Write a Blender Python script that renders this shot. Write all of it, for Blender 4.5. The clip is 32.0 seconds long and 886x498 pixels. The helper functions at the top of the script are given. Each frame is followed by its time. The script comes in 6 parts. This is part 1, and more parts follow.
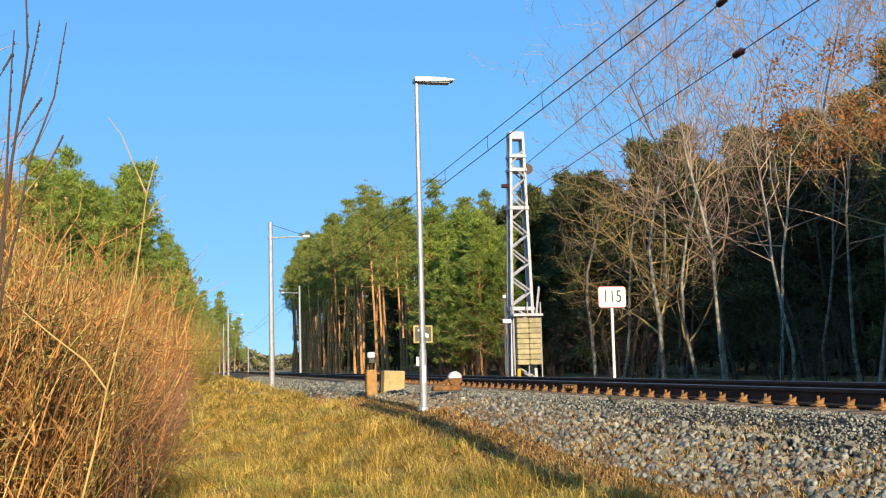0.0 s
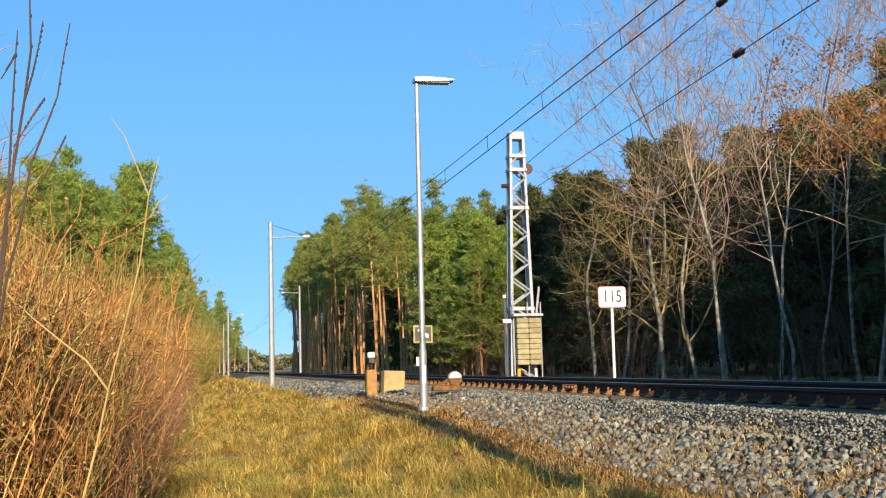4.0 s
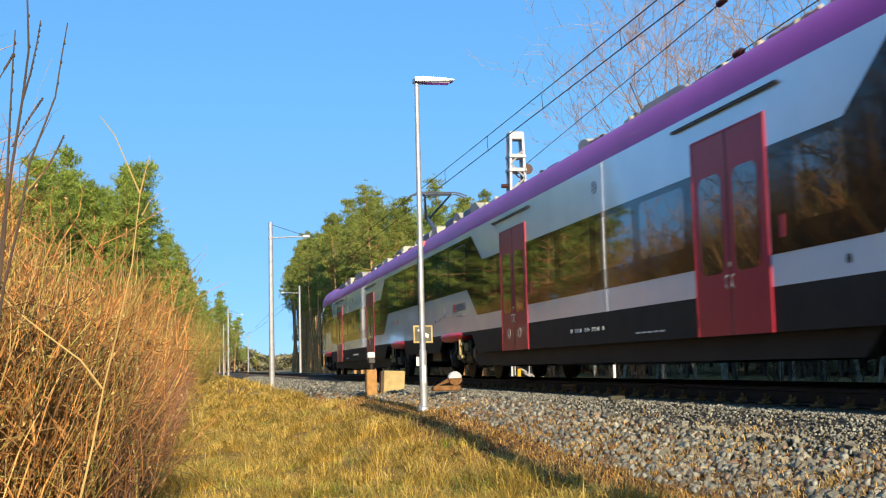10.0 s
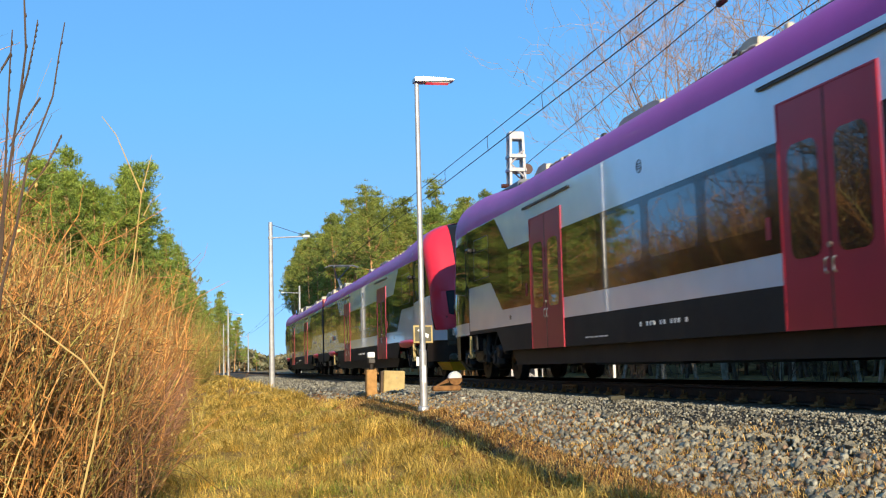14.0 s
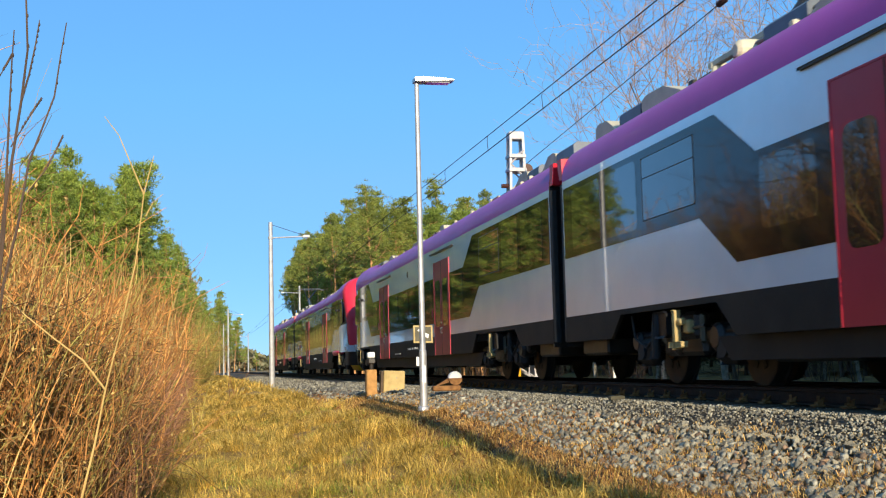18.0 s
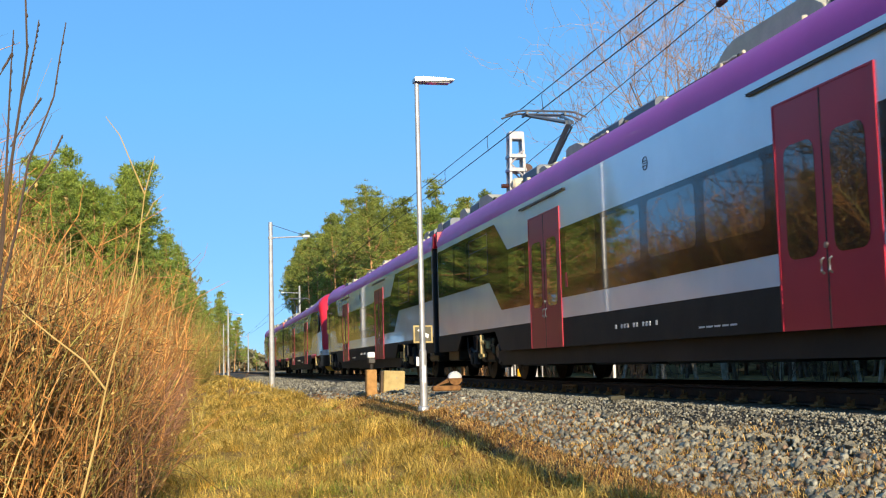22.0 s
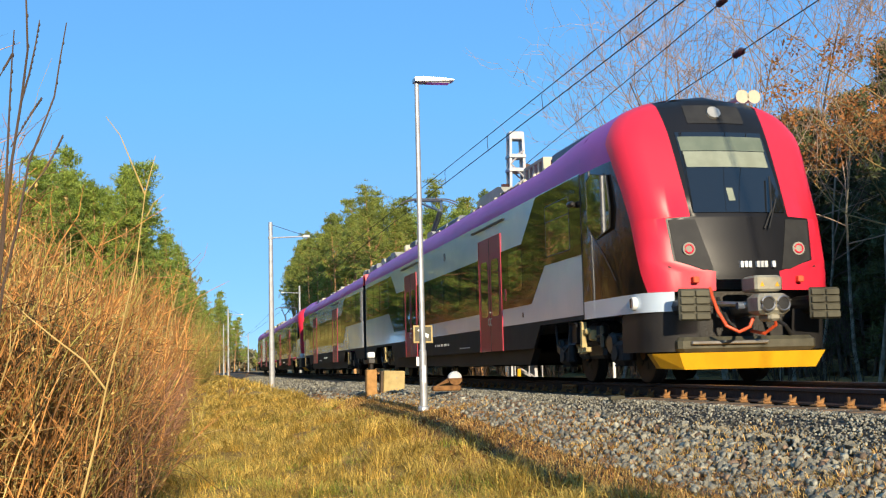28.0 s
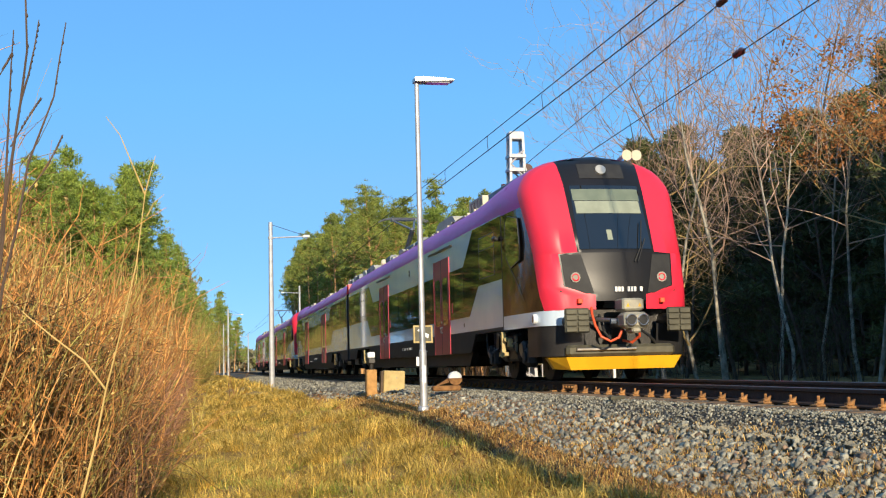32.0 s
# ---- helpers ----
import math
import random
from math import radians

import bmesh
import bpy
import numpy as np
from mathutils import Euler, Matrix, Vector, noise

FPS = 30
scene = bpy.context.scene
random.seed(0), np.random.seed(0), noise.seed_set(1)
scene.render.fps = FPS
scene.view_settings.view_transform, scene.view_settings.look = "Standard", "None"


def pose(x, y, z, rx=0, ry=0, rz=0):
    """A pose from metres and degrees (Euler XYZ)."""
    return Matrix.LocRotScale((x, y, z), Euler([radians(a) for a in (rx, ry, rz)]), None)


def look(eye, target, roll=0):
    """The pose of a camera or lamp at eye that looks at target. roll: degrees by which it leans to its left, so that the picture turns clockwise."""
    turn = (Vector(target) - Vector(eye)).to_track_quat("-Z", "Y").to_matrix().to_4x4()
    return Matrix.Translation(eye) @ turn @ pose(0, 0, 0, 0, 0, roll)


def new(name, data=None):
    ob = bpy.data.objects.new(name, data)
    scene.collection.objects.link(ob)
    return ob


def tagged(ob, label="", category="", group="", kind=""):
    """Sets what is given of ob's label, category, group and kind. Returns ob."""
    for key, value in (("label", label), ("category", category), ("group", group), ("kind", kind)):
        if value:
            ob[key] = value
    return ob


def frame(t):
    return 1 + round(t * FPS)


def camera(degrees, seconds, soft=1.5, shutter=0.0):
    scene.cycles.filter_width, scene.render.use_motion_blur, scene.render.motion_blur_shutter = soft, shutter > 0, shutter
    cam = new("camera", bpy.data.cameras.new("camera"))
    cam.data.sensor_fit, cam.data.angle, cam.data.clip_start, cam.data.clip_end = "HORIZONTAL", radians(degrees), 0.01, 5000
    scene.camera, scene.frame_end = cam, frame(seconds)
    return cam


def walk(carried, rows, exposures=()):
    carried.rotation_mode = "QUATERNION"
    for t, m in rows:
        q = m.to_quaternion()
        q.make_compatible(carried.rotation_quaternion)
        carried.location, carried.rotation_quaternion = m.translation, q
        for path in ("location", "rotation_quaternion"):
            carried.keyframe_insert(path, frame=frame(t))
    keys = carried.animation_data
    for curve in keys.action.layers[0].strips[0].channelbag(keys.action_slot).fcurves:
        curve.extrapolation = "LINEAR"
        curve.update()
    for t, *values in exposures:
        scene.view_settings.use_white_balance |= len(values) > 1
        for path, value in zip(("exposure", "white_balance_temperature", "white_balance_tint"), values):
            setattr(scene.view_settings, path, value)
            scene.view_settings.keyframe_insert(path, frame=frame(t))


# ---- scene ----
cam = camera(41.43, 32.0, soft=1.15, shutter=0.4)
EYE = Vector((-6.848, 0.0, 0.324))
CAM_RIGHT = Vector((0.97933, -0.20074, -0.02490))
CAM_UP = Vector((0.00446, -0.10164, 0.99481))
CAM_BACK = Vector((-0.20223, -0.97436, -0.09865))
stand = Matrix((CAM_RIGHT, CAM_UP, CAM_BACK)).transposed().to_4x4()
stand.translation = EYE
walk(cam, [(0.0, stand), (32.0, stand)])

# ---- light ----
SUN_EL = radians(17.5)
SUN_AZ = radians(-0.6)   # light travels along +y, a little to +x
to_sun = Vector((math.sin(SUN_AZ) * math.cos(SUN_EL), -math.cos(SUN_AZ) * math.cos(SUN_EL), math.sin(SUN_EL)))
sun = new("sun", bpy.data.lights.new("sun", "SUN"))
sun.data.energy, sun.data.angle, sun.data.color = 5.0, radians(0.6), (1.0, 0.84, 0.60)
sun.matrix_world = look((0, 0, 60), Vector((0, 0, 60)) - to_sun)
world = bpy.data.worlds.new("world")
scene.world = world
world.use_nodes = True
wn = world.node_tree.nodes
sky = wn.new("ShaderNodeTexSky")
sky.sky_type, sky.sun_disc = "NISHITA", False
sky.sun_elevation, sky.sun_rotation = SUN_EL, math.pi - SUN_AZ
sky.air_density, sky.dust_density, sky.ozone_density = 0.62, 0.0, 4.0
vivid = wn.new("ShaderNodeHueSaturation")
vivid.inputs["Saturation"].default_value = 1.1
world.node_tree.links.new(sky.outputs[0], vivid.inputs["Color"])
even = wn.new("ShaderNodeMix")      # evens out the pale horizon of a clear winter sky
even.data_type, even.blend_type = "RGBA", "DARKEN"
even.inputs[0].default_value = 0.6
even.inputs[7].default_value = (1.35, 2.6, 4.6, 1.0)
world.node_tree.links.new(vivid.outputs[0], even.inputs[6])
calm = wn.new("ShaderNodeMix")      # dry cold air: little change of hue with height
calm.data_type = "RGBA"
calm.inputs[0].default_value = 0.55
calm.inputs[7].default_value = (0.82, 2.42, 4.5, 1.0)
world.node_tree.links.new(even.outputs[2], calm.inputs[6])
world.node_tree.links.new(calm.outputs[2], wn["Background"].inputs[0])
wn["Background"].inputs[1].default_value = 0.163
scene.view_settings.exposure = 0.42

# ---- materials ----
def pmat(name, color, rough=0.6, metal=0.0, second=None, scale=4.0, bump=0.0, bump_scale=40.0, coat=0.0,
         spec=0.5, emit=None, fine=0.25, per_object=0.0, per_island=0.0, translucent=0.0):
    """Principled material: two scales of noise between color and second, random tint per object or island, bump."""
    m = bpy.data.materials.new(name)
    m.use_nodes = True
    nt = m.node_tree
    nd, ln = nt.nodes, nt.links
    b = nd["Principled BSDF"]
    b.inputs["Roughness"].default_value = rough
    b.inputs["Metallic"].default_value = metal
    b.inputs["Specular IOR Level"].default_value = spec
    b.inputs["Coat Weight"].default_value = coat
    b.inputs["Coat Roughness"].default_value = 0.03
    tc = nd.new("ShaderNodeTexCoord")
    col = nd.new("ShaderNodeMix")
    col.data_type = "RGBA"
    c2 = second or tuple(c * 0.8 for c in color)
    col.inputs[6].default_value, col.inputs[7].default_value = (*color, 1), (*c2, 1)
    n1 = nd.new("ShaderNodeTexNoise")
    n1.inputs["Scale"].default_value, n1.inputs["Detail"].default_value = scale, 5
    n2 = nd.new("ShaderNodeTexNoise")
    n2.inputs["Scale"].default_value, n2.inputs["Detail"].default_value = scale * 14, 3
    ln.new(tc.outputs["Object"], n1.inputs["Vector"])
    ln.new(tc.outputs["Object"], n2.inputs["Vector"])
    mx = nd.new("ShaderNodeMath")
    mx.operation = "MULTIPLY_ADD"
    ln.new(n2.outputs["Fac"], mx.inputs[0])
    mx.inputs[1].default_value = fine
    ln.new(n1.outputs["Fac"], mx.inputs[2])
    ramp = nd.new("ShaderNodeMapRange")
    ramp.inputs[1].default_value, ramp.inputs[2].default_value = 0.35 + fine * 0.5, 0.65 + fine * 0.5
    ln.new(mx.outputs[0], ramp.inputs[0])
    ln.new(ramp.outputs[0], col.inputs[0])
    out = col.outputs[2]
    for amount, node, sock in ((per_object, "ShaderNodeObjectInfo", "Random"), (per_island, "ShaderNodeNewGeometry", "Random Per Island")):
        if amount:
            src = nd.new(node)
            mr = nd.new("ShaderNodeMapRange")
            mr.inputs[3].default_value, mr.inputs[4].default_value = 1 - amount, 1 + amount
            ln.new(src.outputs[sock], mr.inputs[0])
            hsv = nd.new("ShaderNodeHueSaturation")
            ln.new(mr.outputs[0], hsv.inputs["Value"])
            ln.new(out, hsv.inputs["Color"])
            out = hsv.outputs[0]
    ln.new(out, b.inputs["Base Color"])
    if bump:
        n3 = nd.new("ShaderNodeTexNoise")
        n3.inputs["Scale"].default_value, n3.inputs["Detail"].default_value = bump_scale, 4
        ln.new(tc.outputs["Object"], n3.inputs["Vector"])
        bp = nd.new("ShaderNodeBump")
        bp.inputs["Strength"].default_value, bp.inputs["Distance"].default_value = bump, 0.02
        ln.new(n3.outputs["Fac"], bp.inputs["Height"])
        ln.new(bp.outputs[0], b.inputs["Normal"])
    if emit:
        b.inputs["Emission Color"].default_value = (*emit[0], 1)
        b.inputs["Emission Strength"].default_value = emit[1]
    if translucent:
        tr = nd.new("ShaderNodeBsdfTranslucent")
        ln.new(out, tr.inputs[0])
        ms = nd.new("ShaderNodeMixShader")
        ms.inputs[0].default_value = translucent
        ln.new(b.outputs[0], ms.inputs[1])
        ln.new(tr.outputs[0], ms.inputs[2])
        ln.new(ms.outputs[0], nd["Material Output"].inputs[0])
    return m


# white paint with the blue of the reflected sky put into its base colour
M_WHITE = pmat("sky_tinted_white_paint", (0.74, 0.86, 0.98), 0.26, 0.25, (0.66, 0.79, 0.92), 1.2, coat=0.8, fine=0.1)
M_PURPLE = pmat("purple_paint", (0.44, 0.05, 0.36), 0.5, 0, (0.38, 0.042, 0.31), 1.0, coat=0.15, spec=0.35, fine=0.1)
M_RED = pmat("red_paint", (0.70, 0.025, 0.055), 0.42, 0, (0.64, 0.022, 0.05), 1.0, coat=0.0, fine=0.1)
M_DOORRED = pmat("door_red_paint", (0.46, 0.018, 0.045), 0.4, 0, (0.40, 0.016, 0.04), 1.3, coat=0.12, spec=0.35, fine=0.1)
M_BLACK = pmat("black_paint", (0.016, 0.016, 0.018), 0.35, 0, (0.03, 0.028, 0.027), 1.5, coat=0.0, spec=0.3)
M_MASK = pmat("glossy_black_mask", (0.010, 0.011, 0.014), 0.36, 0, (0.013, 0.013, 0.016), 1.5, spec=0.25)
M_SKIRT = pmat("black_skirt_paint", (0.014, 0.013, 0.013), 0.6, 0, (0.026, 0.022, 0.019), 1.5, spec=0.2)
M_UNDER = pmat("dusty_black_steel", (0.013, 0.013, 0.014), 0.42, 0.1, (0.032, 0.027, 0.022), 3.0, bump=0.2, spec=0.5)
M_BAND = pmat("dark_tinted_glazing_film", (0.016, 0.013, 0.012), 0.04, 0, (0.011, 0.010, 0.009), 0.8, spec=0.5)
M_GLASS = pmat("dark_window_glass", (0.012, 0.013, 0.014), 0.025, 0, (0.01, 0.011, 0.012), 0.8, coat=0.7, spec=0.8)
M_WHEELFACE = pmat("dark_brown_wheel_face", (0.035, 0.022, 0.016), 0.6, 0.2, (0.014, 0.011, 0.010), 7.0)
M_RUBBER = pmat("black_rubber", (0.012, 0.012, 0.013), 0.7, 0, (0.02, 0.02, 0.02), 6.0)
M_STEEL = pmat("bare_steel", (0.42, 0.40, 0.38), 0.35, 0.9, (0.30, 0.27, 0.24), 5.0)
M_CREAM = pmat("cream_roof_housing", (0.60, 0.55, 0.40), 0.6, 0, (0.46, 0.42, 0.31), 2.5)
M_GREYBOX = pmat("blue_grey_roof_box", (0.13, 0.16, 0.20), 0.45, 0.1, (0.09, 0.11, 0.14), 2.0)
M_YELLOW = pmat("yellow_plough_paint", (0.80, 0.42, 0.015), 0.4, 0, (0.70, 0.35, 0.012), 2.0)
M_BUFFER = pmat("dark_olive_steel", (0.10, 0.095, 0.065), 0.6, 0.3, (0.07, 0.065, 0.045), 6.0, bump=0.1)
M_COUPLER = pmat("pale_grey_coupler", (0.36, 0.34, 0.26), 0.55, 0.2, (0.26, 0.24, 0.19), 6.0, bump=0.1)
M_ORANGE = pmat("orange_cable", (0.75, 0.10, 0.03), 0.5, 0, None, 5.0)
M_LAMPGLASS = pmat("lamp_glass", (0.55, 0.52, 0.45), 0.1, 0.3, None, 4.0, coat=1.0)
M_SUNBLIND = pmat("pale_sunblind", (0.27, 0.30, 0.23), 0.8, 0, None, 4.0)
M_DISPLAY = pmat("grey_green_display", (0.16, 0.19, 0.14), 0.4, 0, (0.12, 0.15, 0.11), 4.0)
M_PLATE = pmat("white_marking", (0.75, 0.75, 0.73), 0.5, 0, None, 4.0)
M_GREENBAR = pmat("green_marking", (0.05, 0.25, 0.16), 0.4, 0, None, 4.0)
M_RAIL = pmat("rusty_rail_side", (0.055, 0.032, 0.024), 0.75, 0.2, (0.035, 0.022, 0.018), 9.0, bump=0.3)
M_RAILTOP = pmat("polished_rail_head", (0.30, 0.26, 0.26), 0.3, 0.9, (0.22, 0.18, 0.17), 12.0)
M_SLEEPER = pmat("weathered_sleeper", (0.15, 0.10, 0.06), 0.9, 0, (0.08, 0.055, 0.035), 6.0, bump=0.5, per_object=0.2)
M_RUST = pmat("orange_rust", (0.36, 0.18, 0.06), 0.85, 0.1, (0.20, 0.09, 0.03), 14.0, bump=0.4, per_object=0.2)
M_STONE = pmat("grey_ballast_stone", (0.40, 0.38, 0.295), 0.9, 0, (0.10, 0.092, 0.075), 9.0, bump=0.4, bump_scale=60, per_island=0.35)
M_STONEBROWN = pmat("rust_stained_ballast_stone", (0.28, 0.19, 0.12), 0.9, 0, (0.13, 0.08, 0.055), 9.0, bump=0.4, bump_scale=60, per_island=0.4)
M_STONE1 = pmat("grey_ballast_stone_single", (0.36, 0.33, 0.24), 0.9, 0, (0.18, 0.16, 0.12), 9.0, bump=0.4, bump_scale=60, per_object=0.35)
# near-black bed: the shade between the stones is put into its colour
M_BEDSHADE = pmat("ballast_bed", (0.085, 0.07, 0.05), 0.95, 0, (0.03, 0.026, 0.02), 22.0, bump=1.0, bump_scale=30, fine=0.7)
M_GROUND = pmat("dry_grass_soil", (0.32, 0.20, 0.055), 0.95, 0, (0.14, 0.085, 0.025), 2.4, bump=0.8, bump_scale=14, fine=0.6)
M_GRASS = pmat("dry_grass_blades", (0.84, 0.56, 0.125), 0.8, 0, (0.33, 0.24, 0.042), 2.6, per_island=0.45, fine=0.35, translucent=0.2)
M_GREENGRASS = pmat("yellow_green_grass_blades", (0.48, 0.48, 0.075), 0.8, 0, (0.26, 0.29, 0.045), 0.9, per_island=0.4, fine=0.05, translucent=0.25)
M_STRAW = pmat("bleached_straw", (0.78, 0.50, 0.16), 0.8, 0, (0.48, 0.27, 0.08), 1.2, per_island=0.45, fine=0.05, translucent=0.15)
M_BROWNGRASS = pmat("brown_dead_grass", (0.52, 0.26, 0.075), 0.85, 0, (0.30, 0.14, 0.045), 0.9, per_island=0.45, fine=0.05, translucent=0.15)
M_LITTER = pmat("brown_leaf_litter", (0.34, 0.15, 0.05), 0.9, 0, (0.20, 0.09, 0.035), 1.5, per_island=0.4, fine=0.1, translucent=0.15)
M_GALV = pmat("galvanised_steel", (0.56, 0.57, 0.58), 0.45, 0.55, (0.45, 0.46, 0.48), 6.0)
M_MASTPAINT = pmat("pale_grey_mast_paint", (0.52, 0.51, 0.54), 0.55, 0.1, (0.43, 0.42, 0.43), 6.0)
M_CONCRETE = pmat("ochre_concrete_weight", (0.46, 0.39, 0.22), 0.9, 0, (0.33, 0.28, 0.16), 7.0, bump=0.4, per_object=0.12)
M_SIGNWHITE = pmat("white_sign_enamel", (0.82, 0.82, 0.80), 0.4, 0, (0.74, 0.74, 0.71), 5.0)
M_SIGNDARK = pmat("black_sign_paint", (0.03, 0.03, 0.03), 0.5, 0, None, 5.0)
M_WIRE = pmat("dark_copper_wire", (0.028, 0.024, 0.022), 0.85, 0.0, None, 5.0)
M_INSUL = pmat("brown_insulator_glaze", (0.07, 0.022, 0.014), 0.3, 0, None, 5.0, coat=0.5)
M_WOODBOX = pmat("weathered_orange_wood", (0.50, 0.27, 0.09), 0.85, 0, (0.36, 0.19, 0.06), 8.0, bump=0.3)
M_PALEBOX = pmat("ochre_board_and_sunlit_steel", (0.52, 0.40, 0.18), 0.85, 0, (0.40, 0.30, 0.13), 6.0, bump=0.2)
M_BARK = pmat("grey_brown_bark", (0.13, 0.09, 0.06), 0.95, 0, (0.07, 0.05, 0.035), 7.0, bump=0.8, bump_scale=20)
M_PINEBARK = pmat("orange_pine_bark", (0.62, 0.33, 0.13), 0.9, 0, (0.36, 0.19, 0.085), 3.0, bump=0.6, bump_scale=16)
M_BIRCH = pmat("pale_grey_bark", (0.40, 0.36, 0.28), 0.85, 0, (0.18, 0.16, 0.12), 6.0, bump=0.3)
M_TWIG = pmat("yellow_brown_twigs", (0.46, 0.32, 0.12), 0.85, 0, (0.28, 0.18, 0.07), 3.0, per_island=0.3)
M_PINKTWIG = pmat("pinkish_brown_twigs", (0.42, 0.29, 0.21), 0.85, 0, (0.22, 0.14, 0.09), 3.0, per_island=0.3)
M_DARKTWIG = pmat("dark_brown_twigs", (0.10, 0.065, 0.045), 0.9, 0, (0.06, 0.04, 0.03), 3.0, per_island=0.3)
M_REDTWIG = pmat("reddish_shoots", (0.56, 0.25, 0.065), 0.8, 0, (0.24, 0.115, 0.035), 2.2, per_island=0.7)
M_PALETWIG = pmat("straw_shoots", (0.56, 0.38, 0.14), 0.8, 0, (0.36, 0.25, 0.08), 1.4, per_island=0.5)
M_HAZETWIG = pmat("fine_russet_twigs", (0.40, 0.20, 0.10), 0.85, 0, (0.20, 0.10, 0.055), 1.8, per_island=0.55)
M_OLIVETWIG = pmat("olive_shoots", (0.44, 0.36, 0.085), 0.8, 0, (0.24, 0.19, 0.05), 1.4, per_island=0.5)
M_NEEDLE = pmat("pine_needles", (0.34, 0.37, 0.07), 0.65, 0, (0.16, 0.20, 0.04), 0.9, per_island=0.5, fine=0.1, translucent=0.35)
M_NEEDLE2 = pmat("bright_pine_needles", (0.37, 0.44, 0.075), 0.65, 0, (0.17, 0.24, 0.045), 0.9, per_island=0.5, fine=0.1, translucent=0.35)
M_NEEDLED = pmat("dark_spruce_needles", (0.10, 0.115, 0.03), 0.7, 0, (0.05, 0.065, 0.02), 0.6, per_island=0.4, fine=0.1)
M_OAKLEAF = pmat("dry_oak_leaves", (0.46, 0.19, 0.05), 0.75, 0, (0.22, 0.085, 0.025), 1.2, per_island=0.35, fine=0.1, translucent=0.25)
M_FARWOOD = pmat("hazy_far_wood", (0.24, 0.20, 0.11), 0.95, 0, (0.14, 0.15, 0.08), 0.25, per_island=0.3)


# ---- mesh helpers ----
class Bag:
    """Collects vertices and faces of one mesh."""
    def __init__(self):
        self.v, self.f, self.n = [], [], 0

    def add(self, verts, faces):
        verts = np.asarray(verts, float).reshape(-1, 3)
        self.v.append(verts)
        k = self.n
        self.f.extend([tuple(i + k for i in f) for f in faces])
        self.n += len(verts)
        return self

    def box(self, x0, x1, y0, y1, z0, z1, m=None, c=0.0):
        """A box; c chamfers its vertical and horizontal edges by shrinking end caps."""
        if c:
            c = min(c, 0.45 * min(abs(x1 - x0), abs(y1 - y0), abs(z1 - z0)))
            v = []
            for z, i in ((z0, c), (z0 + c, 0), (z1 - c, 0), (z1, c)):
                a, b, d, e = x0 + i, x1 - i, y0 + i, y1 - i
                v += [(a + c, d, z), (b - c, d, z), (b, d + c, z), (b, e - c, z), (b - c, e, z), (a + c, e, z), (a, e - c, z), (a, d + c, z)]
            f = [tuple(range(7, -1, -1)), tuple(range(24, 32))]
            for k in range(3):
                for j in range(8):
                    f.append((k * 8 + j, k * 8 + (j + 1) % 8, k * 8 + 8 + (j + 1) % 8, k * 8 + 8 + j))
        else:
            v = [(x0, y0, z0), (x1, y0, z0), (x1, y1, z0), (x0, y1, z0), (x0, y0, z1), (x1, y0, z1), (x1, y1, z1), (x0, y1, z1)]
            f = [(3, 2, 1, 0), (4, 5, 6, 7), (0, 1, 5, 4), (1, 2, 6, 5), (2, 3, 7, 6), (3, 0, 4, 7)]
        if m is not None:
            v = [tuple(m @ Vector(q)) for q in v]
        return self.add(v, f)

    def tube(self, pts, radii, k=6, caps=True):
        pts = np.asarray(pts, float)
        n = len(pts)
        radii = np.broadcast_to(np.asarray(radii, float), (n,))
        d = np.gradient(pts, axis=0)
        d /= np.linalg.norm(d, axis=1)[:, None] + 1e-9
        ref = np.array((0.0, 0.0, 1.0)) if abs(d[:, 2]).mean() < 0.8 else np.array((1.0, 0.0, 0.0))
        a = np.cross(d, ref)
        a /= np.linalg.norm(a, axis=1)[:, None] + 1e-9
        b = np.cross(d, a)
        t = np.arange(k) * 2 * math.pi / k
        ring = pts[:, None] + radii[:, None, None] * (a[:, None] * np.cos(t)[None, :, None] + b[:, None] * np.sin(t)[None, :, None])
        f = [(i * k + j, i * k + (j + 1) % k, i * k + k + (j + 1) % k, i * k + k + j) for i in range(n - 1) for j in range(k)]
        if caps and k > 3:
            f += [tuple(range(k - 1, -1, -1)), tuple(range((n - 1) * k, n * k))]
        return self.add(ring.reshape(-1, 3), f)

    def disc(self, c, axis, r, h, k=20, r2=None):
        c, axis = np.array(c, float), np.array(axis, float)
        return self.tube([c - axis * h / 2, c + axis * h / 2], [r, r if r2 is None else r2], k)

    def plate(self, poly, x0, x1, axis="x"):
        """A flat polygon given in the other two coordinates, with thickness from x0 to x1 along axis."""
        n = len(poly)
        put = {"x": lambda p, d: (d, p[0], p[1]), "y": lambda p, d: (p[0], d, p[1]), "z": lambda p, d: (p[0], p[1], d)}[axis]
        v = [put(p, x0) for p in poly] + [put(p, x1) for p in poly]
        f = [tuple(range(n)), tuple(range(2 * n - 1, n - 1, -1))] + [(i, (i + 1) % n, n + (i + 1) % n, n + i) for i in range(n)]
        return self.add(v, f)

    def grid(self, rows):
        """Rows of equal length of points, joined by quads."""
        n = len(rows[0])
        f = [(i * n + j, i * n + j + 1, i * n + n + j + 1, i * n + n + j) for i in range(len(rows) - 1) for j in range(n - 1)]
        return self.add([p for r in rows for p in r], f)

    def mesh(self, name, material, smooth=False):
        me = bpy.data.meshes.new(name)
        v = np.concatenate(self.v) if self.v else np.zeros((0, 3))
        me.from_pydata(v.tolist(), [], self.f)
        me.materials.append(material)
        if smooth:
            me.polygons.foreach_set("use_smooth", [True] * len(me.polygons))
        me.update()
        return me


